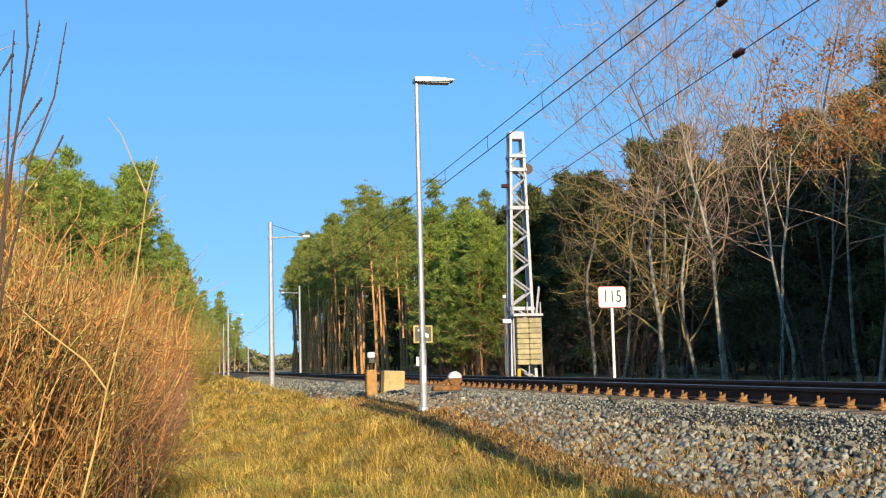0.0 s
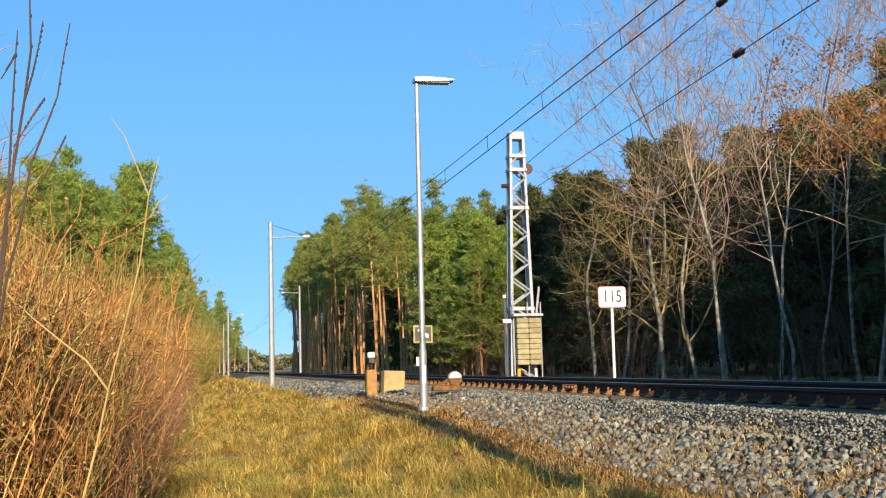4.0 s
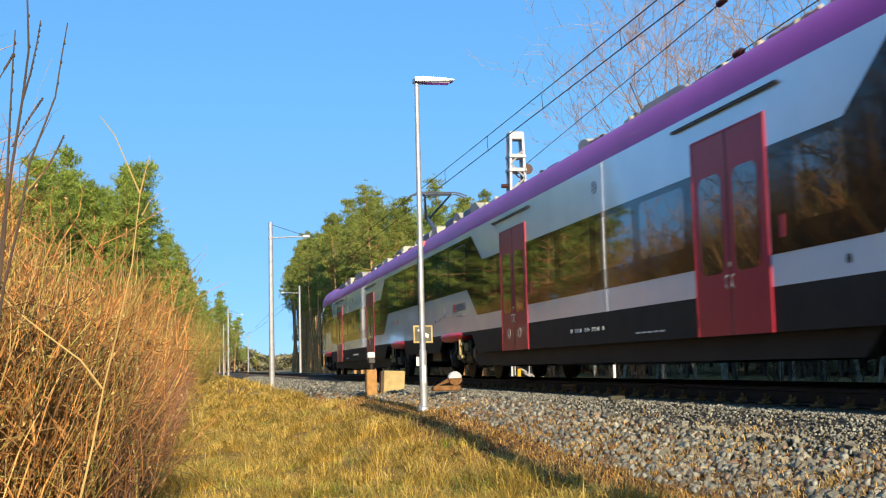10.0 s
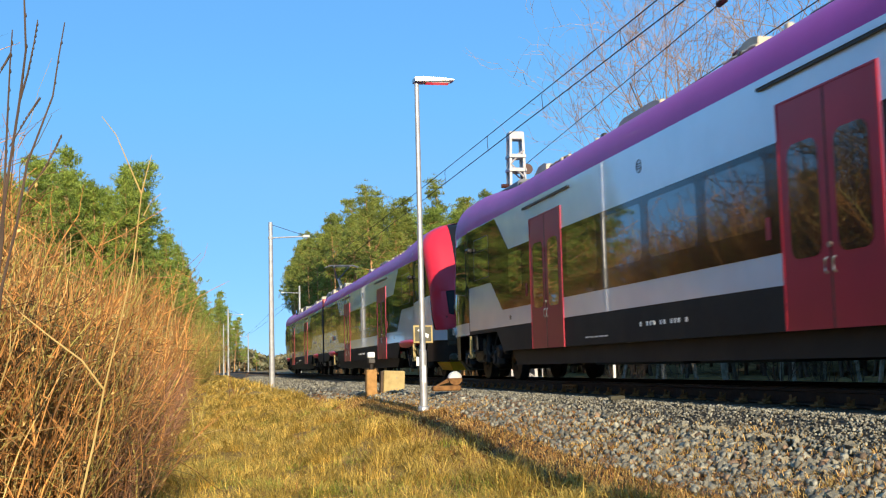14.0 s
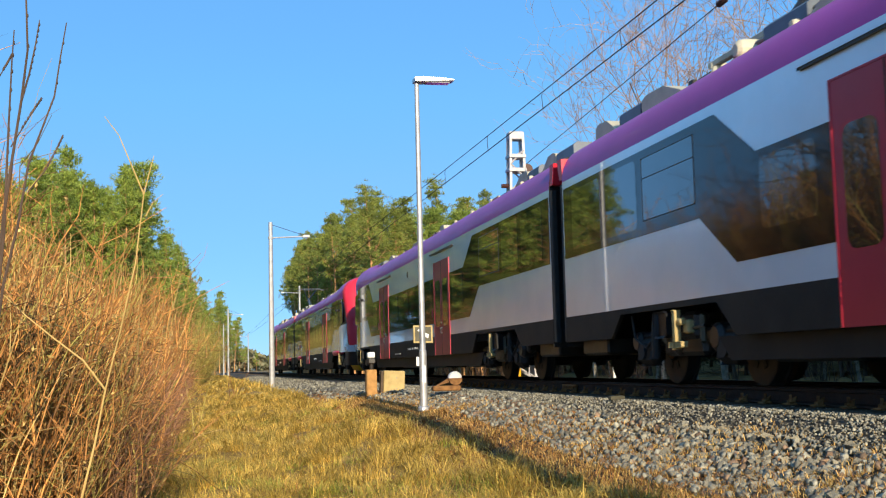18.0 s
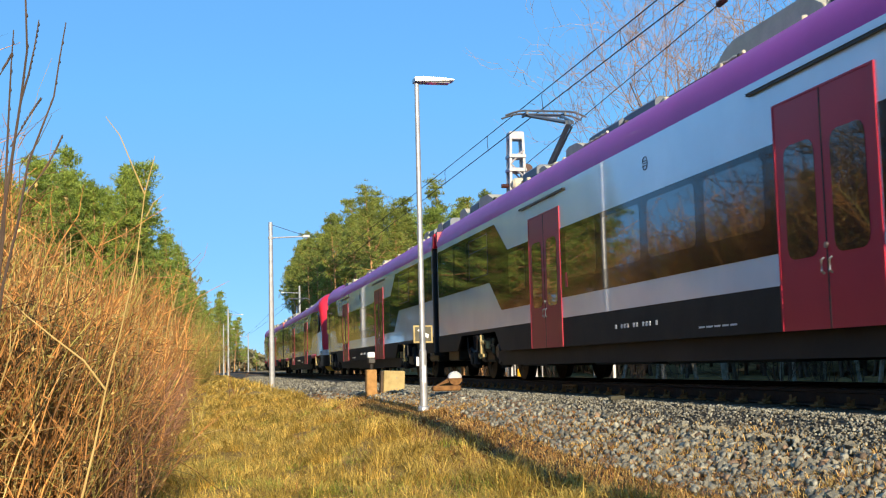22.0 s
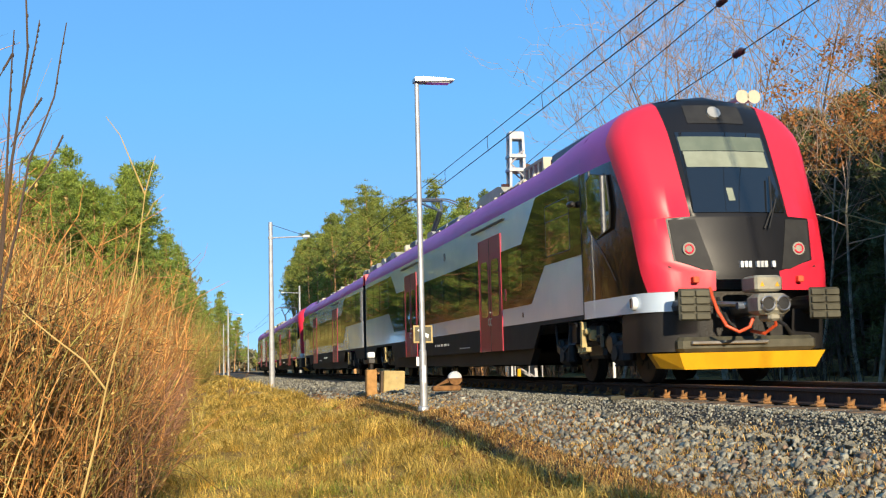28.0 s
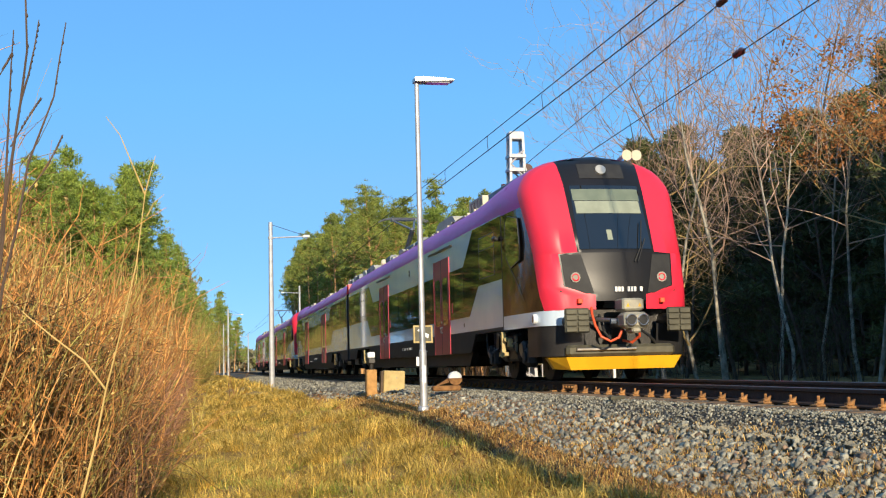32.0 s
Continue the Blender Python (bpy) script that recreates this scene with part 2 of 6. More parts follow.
def part(name, bag, material, parent=None, label="", smooth=False, fix=False):
    me = bag.mesh(name, material, smooth)
    if fix:
        b = bmesh.new()
        b.from_mesh(me)
        bmesh.ops.recalc_face_normals(b, faces=b.faces)
        b.to_mesh(me)
        b.free()
    ob = new(name, me)
    ob.parent = parent
    if label:
        ob["label"] = label
    return ob


def thing(name, label, category, m=None, group="", kind=""):
    ob = new(name)
    ob.empty_display_size = 0.2
    if m is not None:
        ob.matrix_basis = m
    return tagged(ob, label, category, group, kind)


# ---- ground, ballast and track ----
rng = np.random.default_rng(7)


def smooth01(a, b, v):
    t = np.clip((np.asarray(v, float) - a) / (b - a), 0, 1)
    return t * t * (3 - 2 * t)


def wob(x, y, f=1.0, s=0.0):
    """Soft pseudo-random waves, about -1 to 1."""
    return (np.sin(x * 1.7 * f + 2.1 * np.sin(y * 0.9 * f + s)) + np.sin(y * 1.3 * f + 1.7 * np.sin(x * 1.1 * f + 1.3 + s)) + np.sin((x + y) * 2.3 * f + s)) / 3


def ballast_z(x, y):
    x, y = np.asarray(x, float), np.asarray(y, float)
    near = np.interp(x, [-3.7, -3.1, -2.3, -1.55, 1.55, 2.4, 3.3], [-1.05, -0.80, -0.53, -0.20, -0.20, -0.52, -0.8])
    far = np.interp(x, [-4.3, -3.6, -2.9, -2.1, -1.5, 1.5, 2.4, 3.3], [-1.0, -0.66, -0.40, -0.26, -0.20, -0.20, -0.52, -0.8])
    w = smooth01(9.0, 19.0, y)
    return near * (1 - w) + far * w


def ground_z(x, y):
    x, y = np.asarray(x, float), np.asarray(y, float)
    near = np.interp(x, [-40, -14, -9.5, -7.5, -5.5, -4.2, -3.3, -2.9, 2.3, 2.9, 6, 10, 30], [0.3, -0.3, -0.8, -1.12, -1.15, -0.98, -0.84, -1.1, -1.1, -0.62, -0.5, -0.3, 0.2])
    far = np.interp(x, [-40, -14, -9.5, -7.5, -5.5, -4.6, -3.8, -3.3, 2.3, 2.9, 6, 10, 30], [0.3, -0.3, -0.8, -1.12, -1.05, -0.82, -0.62, -1.0, -1.1, -0.62, -0.5, -0.3, 0.2])
    w = smooth01(9.0, 19.0, y)
    z = near * (1 - w) + far * w
    high = np.interp(x, [-40, -14, -9.5, -7.5, -6.2, -5.0, -4.0, -3.6, -3.3, 2.3, 2.9, 6, 10, 30], [0.3, -0.3, -0.6, -0.75, -0.55, -0.42, -0.48, -0.55, -1.0, -1.1, -0.62, -0.5, -0.3, 0.2])
    w = smooth01(24.0, 52.0, y)
    z = z * (1 - w) + high * w
    amp = np.where((x > -3.3) & (x < 2.9), 0.0, 0.085)
    return z + amp * wob(x, y, 1.1) + amp * 0.5 * wob(x, y, 3.3, 2.0)


def lines(stops):
    out = []
    for a, b, s in stops:
        out += list(np.arange(a, b, s))
    return np.array(out + [stops[-1][1]])


gx = lines([(-900, -100, 100), (-100, -20, 10), (-20, -8, 0.8), (-8, -2.8, 0.2), (-2.8, 2.8, 1.4), (2.8, 10, 0.6), (10, 30, 3), (30, 100, 14), (100, 900, 100)])
gy = lines([(-200, -20, 20), (-20, 0, 2), (0, 6, 0.5), (6, 36, 0.25), (36, 80, 1), (80, 200, 6), (200, 500, 30), (500, 2500, 250)])
b = Bag()
X, Y = np.meshgrid(gx, gy)
Z = ground_z(X, Y)
b.grid([list(zip(X[i], Y[i], Z[i])) for i in range(len(gy))])
ground = tagged(part("ground", b, M_GROUND, smooth=True), "trackside ground of dry yellow grass and soil", "ground", kind="structure")

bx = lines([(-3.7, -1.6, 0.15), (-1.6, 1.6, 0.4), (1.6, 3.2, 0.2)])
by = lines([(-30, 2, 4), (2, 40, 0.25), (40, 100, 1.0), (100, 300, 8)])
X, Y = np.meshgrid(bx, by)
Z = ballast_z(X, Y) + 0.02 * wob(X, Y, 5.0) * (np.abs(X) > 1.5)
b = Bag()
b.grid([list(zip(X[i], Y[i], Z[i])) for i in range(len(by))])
bed = tagged(part("ballast_bed", b, M_BEDSHADE, smooth=True), "ballast bed under the rails, coloured dark like the shade between its stones", "ballast", kind="structure")


def stone_verts(r, n, g):
    """n small irregular stones (8 corners each), as vertices about 0."""
    c = np.array([(-1, -1, -1), (1, -1, -1), (1, 1, -1), (-1, 1, -1), (-1, -1, 1), (1, -1, 1), (1, 1, 1), (-1, 1, 1)], float)
    c = c[None] * g.uniform(0.45, 1.0, (n, 8, 3))
    c *= g.uniform(0.6, 1.25, (n, 1, 3)) * np.asarray(r).reshape(-1, 1, 1)
    q = g.normal(size=(n, 4))
    q /= np.linalg.norm(q, axis=1)[:, None]
    w, x, y, z = q.T
    R = np.stack([1 - 2 * (y * y + z * z), 2 * (x * y - w * z), 2 * (x * z + w * y), 2 * (x * y + w * z), 1 - 2 * (x * x + z * z), 2 * (y * z - w * x),
                  2 * (x * z - w * y), 2 * (y * z + w * x), 1 - 2 * (x * x + y * y)], 1).reshape(n, 3, 3)
    return np.einsum("nij,nkj->nki", R, c)


CUBE = np.array([(3, 2, 1, 0), (4, 5, 6, 7), (0, 1, 5, 4), (1, 2, 6, 5), (2, 3, 7, 6), (3, 0, 4, 7)])


def stone_field(name, spots, radii, material, g):
    n = len(spots)
    v = (stone_verts(radii, n, g) + np.asarray(spots)[:, None]).reshape(-1, 3)
    f = (CUBE[None] + (np.arange(n) * 8)[:, None, None]).reshape(-1, 4)
    me = bpy.data.meshes.new(name)
    me.vertices.add(len(v))
    me.vertices.foreach_set("co", v.ravel())
    me.loops.add(f.size)
    me.loops.foreach_set("vertex_index", f.ravel())
    me.polygons.add(len(f))
    me.polygons.foreach_set("loop_start", np.arange(len(f)) * 4)
    me.materials.append(material)
    me.update(calc_edges=True)
    ob = new(name, me)
    ob.parent = bed
    ob["kind"] = "stuff"
    return ob


def spread(n, x0, x1, y0, y1, g, power=1.6):
    """Places that grow rarer with distance y."""
    y = y0 + (y1 - y0) * g.random(n) ** power
    return g.uniform(x0, x1, n), y


# loose stones: bigger and gappier on the near shoulder, finer on the crown of the bed
sx, sy = spread(26000, -3.0, -1.35, 4.5, 40, rng, 2.0)
keep = rng.random(26000) < np.where(sx < -2.0, 0.46, 1.0)
sx, sy = sx[keep], sy[keep]
rad = np.interp(sx, [-2.7, -2.2, -2.05, -1.95, -1.6], [1.15, 1.1, 0.95, 0.45, 0.4]) * rng.uniform(0.016, 0.036, len(sx))
stone_field("shoulder_stones", np.stack([sx, sy, ballast_z(sx, sy) + 0.012 + rad * rng.uniform(-0.2, 0.9, len(sx))], 1), rad, M_STONE, rng)
sx, sy = spread(20000, -1.7, 1.5, 5.5, 45, rng, 1.8)
stone_field("crib_stones", np.stack([sx, sy, ballast_z(sx, sy) + 0.0], 1), rng.uniform(0.009, 0.017, len(sx)), M_STONE, rng)
sx, sy = spread(2500, -4.0, -2.0, 30, 110, rng, 1.3)
stone_field("distant_stones", np.stack([sx, sy, ballast_z(sx, sy) + 0.02], 1), rng.uniform(0.03, 0.06, len(sx)), M_STONE, rng)
sx, sy = spread(600, -3.0, -2.1, 4.5, 26, rng, 1.7)
stone_field("brown_stones", np.stack([sx, sy, ballast_z(sx, sy) + 0.03], 1), rng.uniform(0.02, 0.04, len(sx)), M_STONEBROWN, rng)
# single stones on the near shoulder
shapes = []
for i in range(14):
    v = stone_verts([1.0], 1, rng)[0]
    shapes.append(Bag().add(v, CUBE.tolist()).mesh("stone", M_STONE1))
for i in range(280):
    x, y = float(rng.uniform(-2.9, -2.0)), float(5.0 + 6.5 * rng.random() ** 1.3)
    st = new("stone", shapes[i % 14])
    st.parent = bed
    st.matrix_basis = Matrix.LocRotScale((x, y, float(ballast_z(x, y)) + 0.03), Euler(rng.uniform(0, 6, 3)), (float(rng.uniform(0.028, 0.05)),) * 3)

track = thing("railway_track", "single railway track with brown rusty rails on wooden sleepers", "railway track")
PROFILE = [(-0.075, -0.172), (0.075, -0.172), (0.075, -0.155), (0.012, -0.14), (0.012, -0.045), (0.036, -0.036), (0.036, -0.006), (0.028, 0.0), (-0.028, 0.0), (-0.036, -0.006), (-0.036, -0.036), (-0.012, -0.045), (-0.012, -0.14), (-0.075, -0.155)]
for sx in (-0.753, 0.753):
    r = part("rail", Bag().plate([(sx + a, z) for a, z in PROFILE], -40, 300, "y"), M_RAIL, track)
    part("rail_head", Bag().plate([(sx - 0.03, 0.0), (sx + 0.03, 0.0), (sx + 0.026, 0.003), (sx - 0.026, 0.003)], -40, 300, "y"), M_RAILTOP, r, "polished running surface")
sl_mesh = Bag().box(-1.27, 1.27, -0.125, 0.125, -0.34, -0.178, c=0.02).mesh("sleeper", M_SLEEPER)
tie_mesh = Bag().box(-0.17, 0.17, -0.075, 0.075, -0.178, -0.155, c=0.008).mesh("tie_plate", M_RUST)
clip = Bag().box(-0.14, -0.075, -0.035, 0.035, -0.155, -0.12, c=0.01).tube([(-0.11, 0, -0.15), (-0.11, 0, -0.07)], 0.016, 6)
clip.plate([(-0.155, -0.155), (-0.065, -0.155), (-0.05, -0.09)], -0.02, 0.02, "y")
clip_mesh = clip.mesh("rail_clip", M_RUST)
PITCH = 0.56
for i in range(110):
    y = 4.0 + i * PITCH
    s = new("sleeper", sl_mesh)
    s.parent, s.location = track, (0, y, 0)
    if i < 60:
        for sx in (-0.753, 0.753):
            p = new("tie_plate", tie_mesh)
            p.parent, p.location = s, (sx, 0, 0)
        c = new("rail_clip", clip_mesh)
        c.parent, c.location = s, (-0.753, 0, 0)
        c = new("rail_clip", clip_mesh)
        c.parent, c.location = s, (0.753, 0, 0)
        c.rotation_euler = (0, 0, math.pi)
b = Bag()
for i in range(110, 520):
    y = 4.0 + i * PITCH
    b.box(-1.27, 1.27, y - 0.125, y + 0.125, -0.34, -0.178)
tagged(part("distant_sleepers", b, M_SLEEPER, track), kind="stuff")
# rusty joint plate on the near rail
j = Bag().box(-0.83, -0.775, 18.6, 19.3, -0.135, -0.05, c=0.01)
for k in range(4):
    j.disc((-0.84, 18.72 + k * 0.155, -0.09), (1, 0, 0), 0.022, 0.03, 6)
part("joint_plate", j, M_RUST, track, "bolted rusty rail joint plate")


# ---- the train: four coupled cars ----
SW = 1.41          # half width
Z_BOT, Z_BLK, Z_WHITE, Z_WIN, Z_WINHI, Z_EAVE = 0.56, 1.00, 1.31, 1.88, 2.38, 3.07
DOORS = ((7.85, 9.55), (16.57, 18.29))
SEAM, L_CAR = 23.02, 25.22
NOSE_ROOF = [(1.41, 3.07), (1.405, 3.25), (1.37, 3.40), (1.29, 3.56), (1.17, 3.70), (1.0, 3.81), (0.78, 3.89), (0.4, 3.95), (0.0, 3.96)]
ROOF = [(1.41, 3.07), (1.405, 3.18), (1.375, 3.30), (1.315, 3.42), (1.23, 3.51), (1.10, 3.59), (0.92, 3.63), (0.4, 3.66), (0.0, 3.67)]   # low between the cabs


def nose_u(z):
    return float(np.interp(z, [0.3, 0.98, 1.35, 1.6, 2.2, 2.86, 3.3, 3.65, 3.86, 3.95], [25.32, 25.4, 25.44, 25.42, 25.3, 25., 24.78, 24.58, 24.46, 24.27]))


def nose_hw(z):
    """Half width of the body at height z."""
    if z <= 3.07:
        return SW
    zs, xs = [q[1] for q in NOSE_ROOF], [q[0] for q in NOSE_ROOF]
    return float(np.interp(z, zs, xs))


def nose_pt(z, w):
    """Point on the cab's skin at height z; w runs from 0 at the seam round the corner to 1 at the middle of the front."""
    hw, uf = nose_hw(z), nose_u(z)
    inset = 0.10 * min(1.0, max(0.0, (3.6 - z) / 1.2))
    corner = min(0.42, hw * 0.5)
    us = uf - 0.12 - corner
    l1, l2, l3 = max(us - SEAM, 0.05), corner * 1.5, max(hw - inset - corner, 0.02)
    t = w * (l1 + l2 + l3)
    if t < l1:
        k = t / l1
        return hw - inset * k ** 2, SEAM + (us - SEAM) * k
    if t < l1 + l2:
        a = (t - l1) / l2 * math.pi / 2
        return hw - inset - corner * (1 - math.cos(a)), us + corner * math.sin(a)
    k = (t - l1 - l2) / l3
    return (hw - inset - corner) * (1 - k), us + corner + 0.12 * (1 - (1 - k) ** 2)


def w_at_u(z, u):
    lo, hi = 0.0, 1.0
    for _ in range(22):
        mid = (lo + hi) / 2
        if nose_pt(z, mid)[1] < u:
            lo = mid
        else:
            hi = mid
    return lo


def w_at_x(z, x):
    lo, hi = 0.0, 1.0
    for _ in range(22):
        mid = (lo + hi) / 2
        if nose_pt(z, mid)[0] > x:
            lo = mid
        else:
            hi = mid
    return lo


def outer_edge(z):
    """u of the line where the cab's dark side meets the coloured pillar."""
    return float(np.interp(z, [1.18, 2.2, 3.1, 3.3, 3.95], [25.1, 24.72, 24.22, 24.08, 24.12]))


def inner_edge(z):
    """|x| of the line where the pillar meets the dark front mask."""
    return float(np.interp(z, [1.18, 1.42, 1.57, 2.13, 2.15, 3.4, 3.95], [0.44, 0.44, 0.96, 1.0, 0.68, 0.71, 0.74]))


def rounded(u0, u1, z0, z1, k):
    """Outline of a rectangle with corners rounded by the radius k."""
    poly = []
    for cu, cz, a0 in ((u1 - k, z1 - k, 0), (u0 + k, z1 - k, 90), (u0 + k, z0 + k, 180), (u1 - k, z0 + k, 270)):
        poly += [(cu + k * math.cos(radians(a0 + q)), cz + k * math.sin(radians(a0 + q))) for q in (0, 30, 60, 90)]
    return poly


def make_car(name, d, red_nose, label, pantograph, roof_kit, marks):
    """A car in its own space: y = d * u, u from 0 at the gangway to 25.22 at the cab."""
    car = thing(name, label, "railcar", group="coupled train cars")

    def P(x, u, z):
        return (x, d * u, z)

    def side_plate(poly, sx, t0, t1):
        bag = Bag()
        x0, x1 = sx * (SW + t0), sx * (SW + t1)
        return bag.plate([(d * u, z) for u, z in poly], x0, x1, "x")

    # shell: body walls, skirt, roof
    body = Bag()
    for sx in (-1, 1):
        body.add([P(sx * SW, u, z) for u in (0, SEAM) for z in (Z_BLK, Z_EAVE)], [(0, 1, 3, 2)])
    shell = part("body_shell", body, M_WHITE, car, "glossy white body side tinted with the sky's reflected blue", fix=True)
    part("end_wall", Bag().add([P(x, 0, z) for x, z in [(-SW, Z_BOT), (SW, Z_BOT)] + ROOF + [(-x, z) for x, z in reversed(ROOF[:-1])]], [tuple(range(2 + 2 * len(ROOF) - 1))]), M_RUBBER, shell, "black car end wall")
    rows = []
    for u, k in ((0.0, 0), (6.0, 0), (12.0, 0), (17.72, 0), (20.2, 0), (21.2, 0.3), (22.2, 0.75), (SEAM, 1)):
        half = [(a[0] + (c[0] - a[0]) * k, a[1] + (c[1] - a[1]) * k) for a, c in zip(ROOF, NOSE_ROOF)]
        rows.append([P(x, u, z) for x, z in half + [(-x, z) for x, z in reversed(half[:-1])]])
    rf = Bag().grid(rows)
    part("roof", rf, M_PURPLE, car, "purple painted curved roof edge", smooth=True, fix=True)
    for sx in (-1, 1):
        # dark lower skirt with cut-outs over the two bogies
        sk = [(0, Z_BLK), (0, 0.62), (1.95, 0.62), (2.35, 0.93), (5.3, 0.93), (5.75, 0.56), (20.3, 0.56), (20.75, 0.93), (22.97, 0.93), (23.02, Z_BLK)]
        part("lower_skirt", side_plate(sk, sx, -0.05, 0.0), M_SKIRT, shell, "black lower body band")
        b = side_plate([(5.1, 0.56), (20.02, 0.56), (19.72, 0.30), (5.4, 0.30)], sx, -0.22, -0.10)
        part("underframe_skirt", b, M_SKIRT, shell)
        # continuous dark glazing, in stretches between the doors
        bands = [[(0.05, 1.88), (4.98, 1.88), (5.86, 1.31), (7.8, 1.31), (7.8, 2.38), (6.38, 2.38), (5.46, 2.95), (0.05, 2.95)],
                 [(9.6, Z_WHITE), (16.52, Z_WHITE), (16.52, 2.38), (9.6, 2.38)],
                 [(18.34, Z_WHITE), (20.27, Z_WHITE), (21.1, 1.88), (23., 1.88), (23., 3.05), (20.7, 3.05), (19.74, 2.38), (18.34, 2.38)]]
        for poly in bands:
            g = part("window_band", side_plate(poly, sx, 0.0, 0.006), M_BAND, shell, "dark tinted glazing band")
        # single panes set in the band, mirror-like beside the duller film
        for u0, u1, z0, z1 in ((0.45, 1.75, 1.98, 2.87), (1.95, 3.1, 1.98, 2.87), (3.3, 4.9, 2.05, 2.85), (6.45, 7.55, 1.58, 2.30), (9.85, 11.25, 1.58, 2.30), (11.5, 12.95, 1.58, 2.30), (13.2, 14.65, 1.58, 2.30),
                               (14.9, 16.3, 1.58, 2.30), (18.85, 19.75, 1.58, 2.30), (21.22, 22.47, 2.0, 2.82)):
            part("window_pane", side_plate(rounded(u0, u1, z0, z1, 0.09), sx, 0.0062, 0.0085), M_GLASS, shell, "mirror-dark rounded window pane")
        # opening window frames and mullions
        for u0, u1, z0, z1 in ((3.3, 4.9, 2.05, 2.85), (21.22, 22.47, 2.0, 2.82)):
            fr = Bag()
            for (a, c, e, f) in ((u0, u1, z0, z0 + 0.015), (u0, u1, z1 - 0.015, z1), (u0, u0 + 0.02, z0, z1), (u1 - 0.02, u1, z0, z1), (u0, u1, z1 - 0.27, z1 - 0.255)):
                fr.box(sx * (SW + 0.006), sx * (SW + 0.0095), min(d * a, d * c), max(d * a, d * c), e, f)
            part("window_frame", fr, M_BLACK, shell)
        for u0, u1 in DOORS:
            door = part("sliding_door", side_plate([(u0, Z_BOT), (u1, Z_BOT), (u1, 2.72), (u0, 2.72)], sx, 0.001, 0.010), M_DOORRED, car, "red double-leaf passenger door with dark windows")
            mid = (u0 + u1) / 2
            for a, c in ((u0 + 0.16, mid - 0.14), (mid + 0.14, u1 - 0.16)):
                part("door_window", side_plate(rounded(a, c, 1.22, 2.30, 0.12), sx, 0.010, 0.014), M_GLASS, door, "dark rounded door window")
            part("door_gap", side_plate([(mid - 0.012, Z_BOT), (mid + 0.012, Z_BOT), (mid + 0.012, 2.72), (mid - 0.012, 2.72)], sx, 0.010, 0.013), M_RUBBER, door)
            fr = Bag()
            for a, c, e, f in ((u0 - 0.025, u0, Z_BOT, 2.74), (u1, u1 + 0.025, Z_BOT, 2.74), (u0, u1, 2.72, 2.74)):
                fr.box(sx * SW, sx * (SW + 0.016), min(d * a, d * c), max(d * a, d * c), e, f)
            part("door_surround", fr, M_DOORRED, door)
            for q in (-0.07, 0.07):
                h = Bag().tube([P(sx * (SW + 0.008), mid + q, 1.05), P(sx * (SW + 0.035), mid + q, 1.07), P(sx * (SW + 0.035), mid + q, 1.17), P(sx * (SW + 0.008), mid + q, 1.19)], 0.012, 6)
                part("door_handle", h, M_STEEL, door)
            part("door_button", Bag().disc(P(sx * (SW + 0.018), mid, 1.30), (1, 0, 0), 0.028, 0.02, 12), M_STEEL, door, "round door opening button")
            b = Bag().box(sx * SW, sx * (SW + 0.03), min(d * (u0 - 0.5), d * (u1 + 0.35)), max(d * (u0 - 0.5), d * (u1 + 0.35)), 2.945, 2.975, c=0.008)
            part("rain_gutter", b, M_BLACK, shell)
            part("side_lamp", side_plate([(u1 + 0.24, 1.46), (u1 + 0.34, 1.46), (u1 + 0.34, 1.68), (u1 + 0.24, 1.68)], sx, 0.0065, 0.010), M_DOORRED, shell, "small red emergency panel on the glazing")
            if marks > 1 and d > 0 and u0 > 12:
                part("green_strip", side_plate([(u0 + 0.02, 2.56), (u1 - 0.02, 2.56), (u1 - 0.02, 2.71), (u0 + 0.02, 2.71)], sx, 0.0105, 0.0135), M_GREENBAR, door, "green strip along the door top")
            # plain white bars where the door pictograms are
            if marks and u0 < 12 and red_nose:
                for cu in (mid - 0.36, mid + 0.34):
                    b = Bag()
                    for r0, k in ((0.085, 14),):
                        pts = [P(sx * (SW + 0.012), cu + r0 * math.cos(a), 0.86 + r0 * math.sin(a)) for a in np.linspace(0, 2 * math.pi, k)]
                        b.tube(pts, 0.004, 4)
                    part("pictogram", b, M_PLATE, door, "white line pictogram")
        # row of plain bars where the vehicle number is
        for k in range(14):
            if k not in (1, 5, 8, 12):
                b = Bag().box(sx * (SW + 0.0), sx * (SW + 0.005), min(d * (11.9 + k * 0.11), d * (11.955 + k * 0.11)), max(d * (11.9 + k * 0.11), d * (11.955 + k * 0.11)), 0.75, 0.805)
                part("number_mark", b, M_PLATE, shell)
        for k in range(5):
            b = Bag().box(sx * SW, sx * (SW + 0.005), min(d * (14.6 + k * 0.2), d * (14.75 + k * 0.2)), max(d * (14.6 + k * 0.2), d * (14.75 + k * 0.2)), 0.66, 0.68)
            part("small_mark", b, M_PLATE, shell)
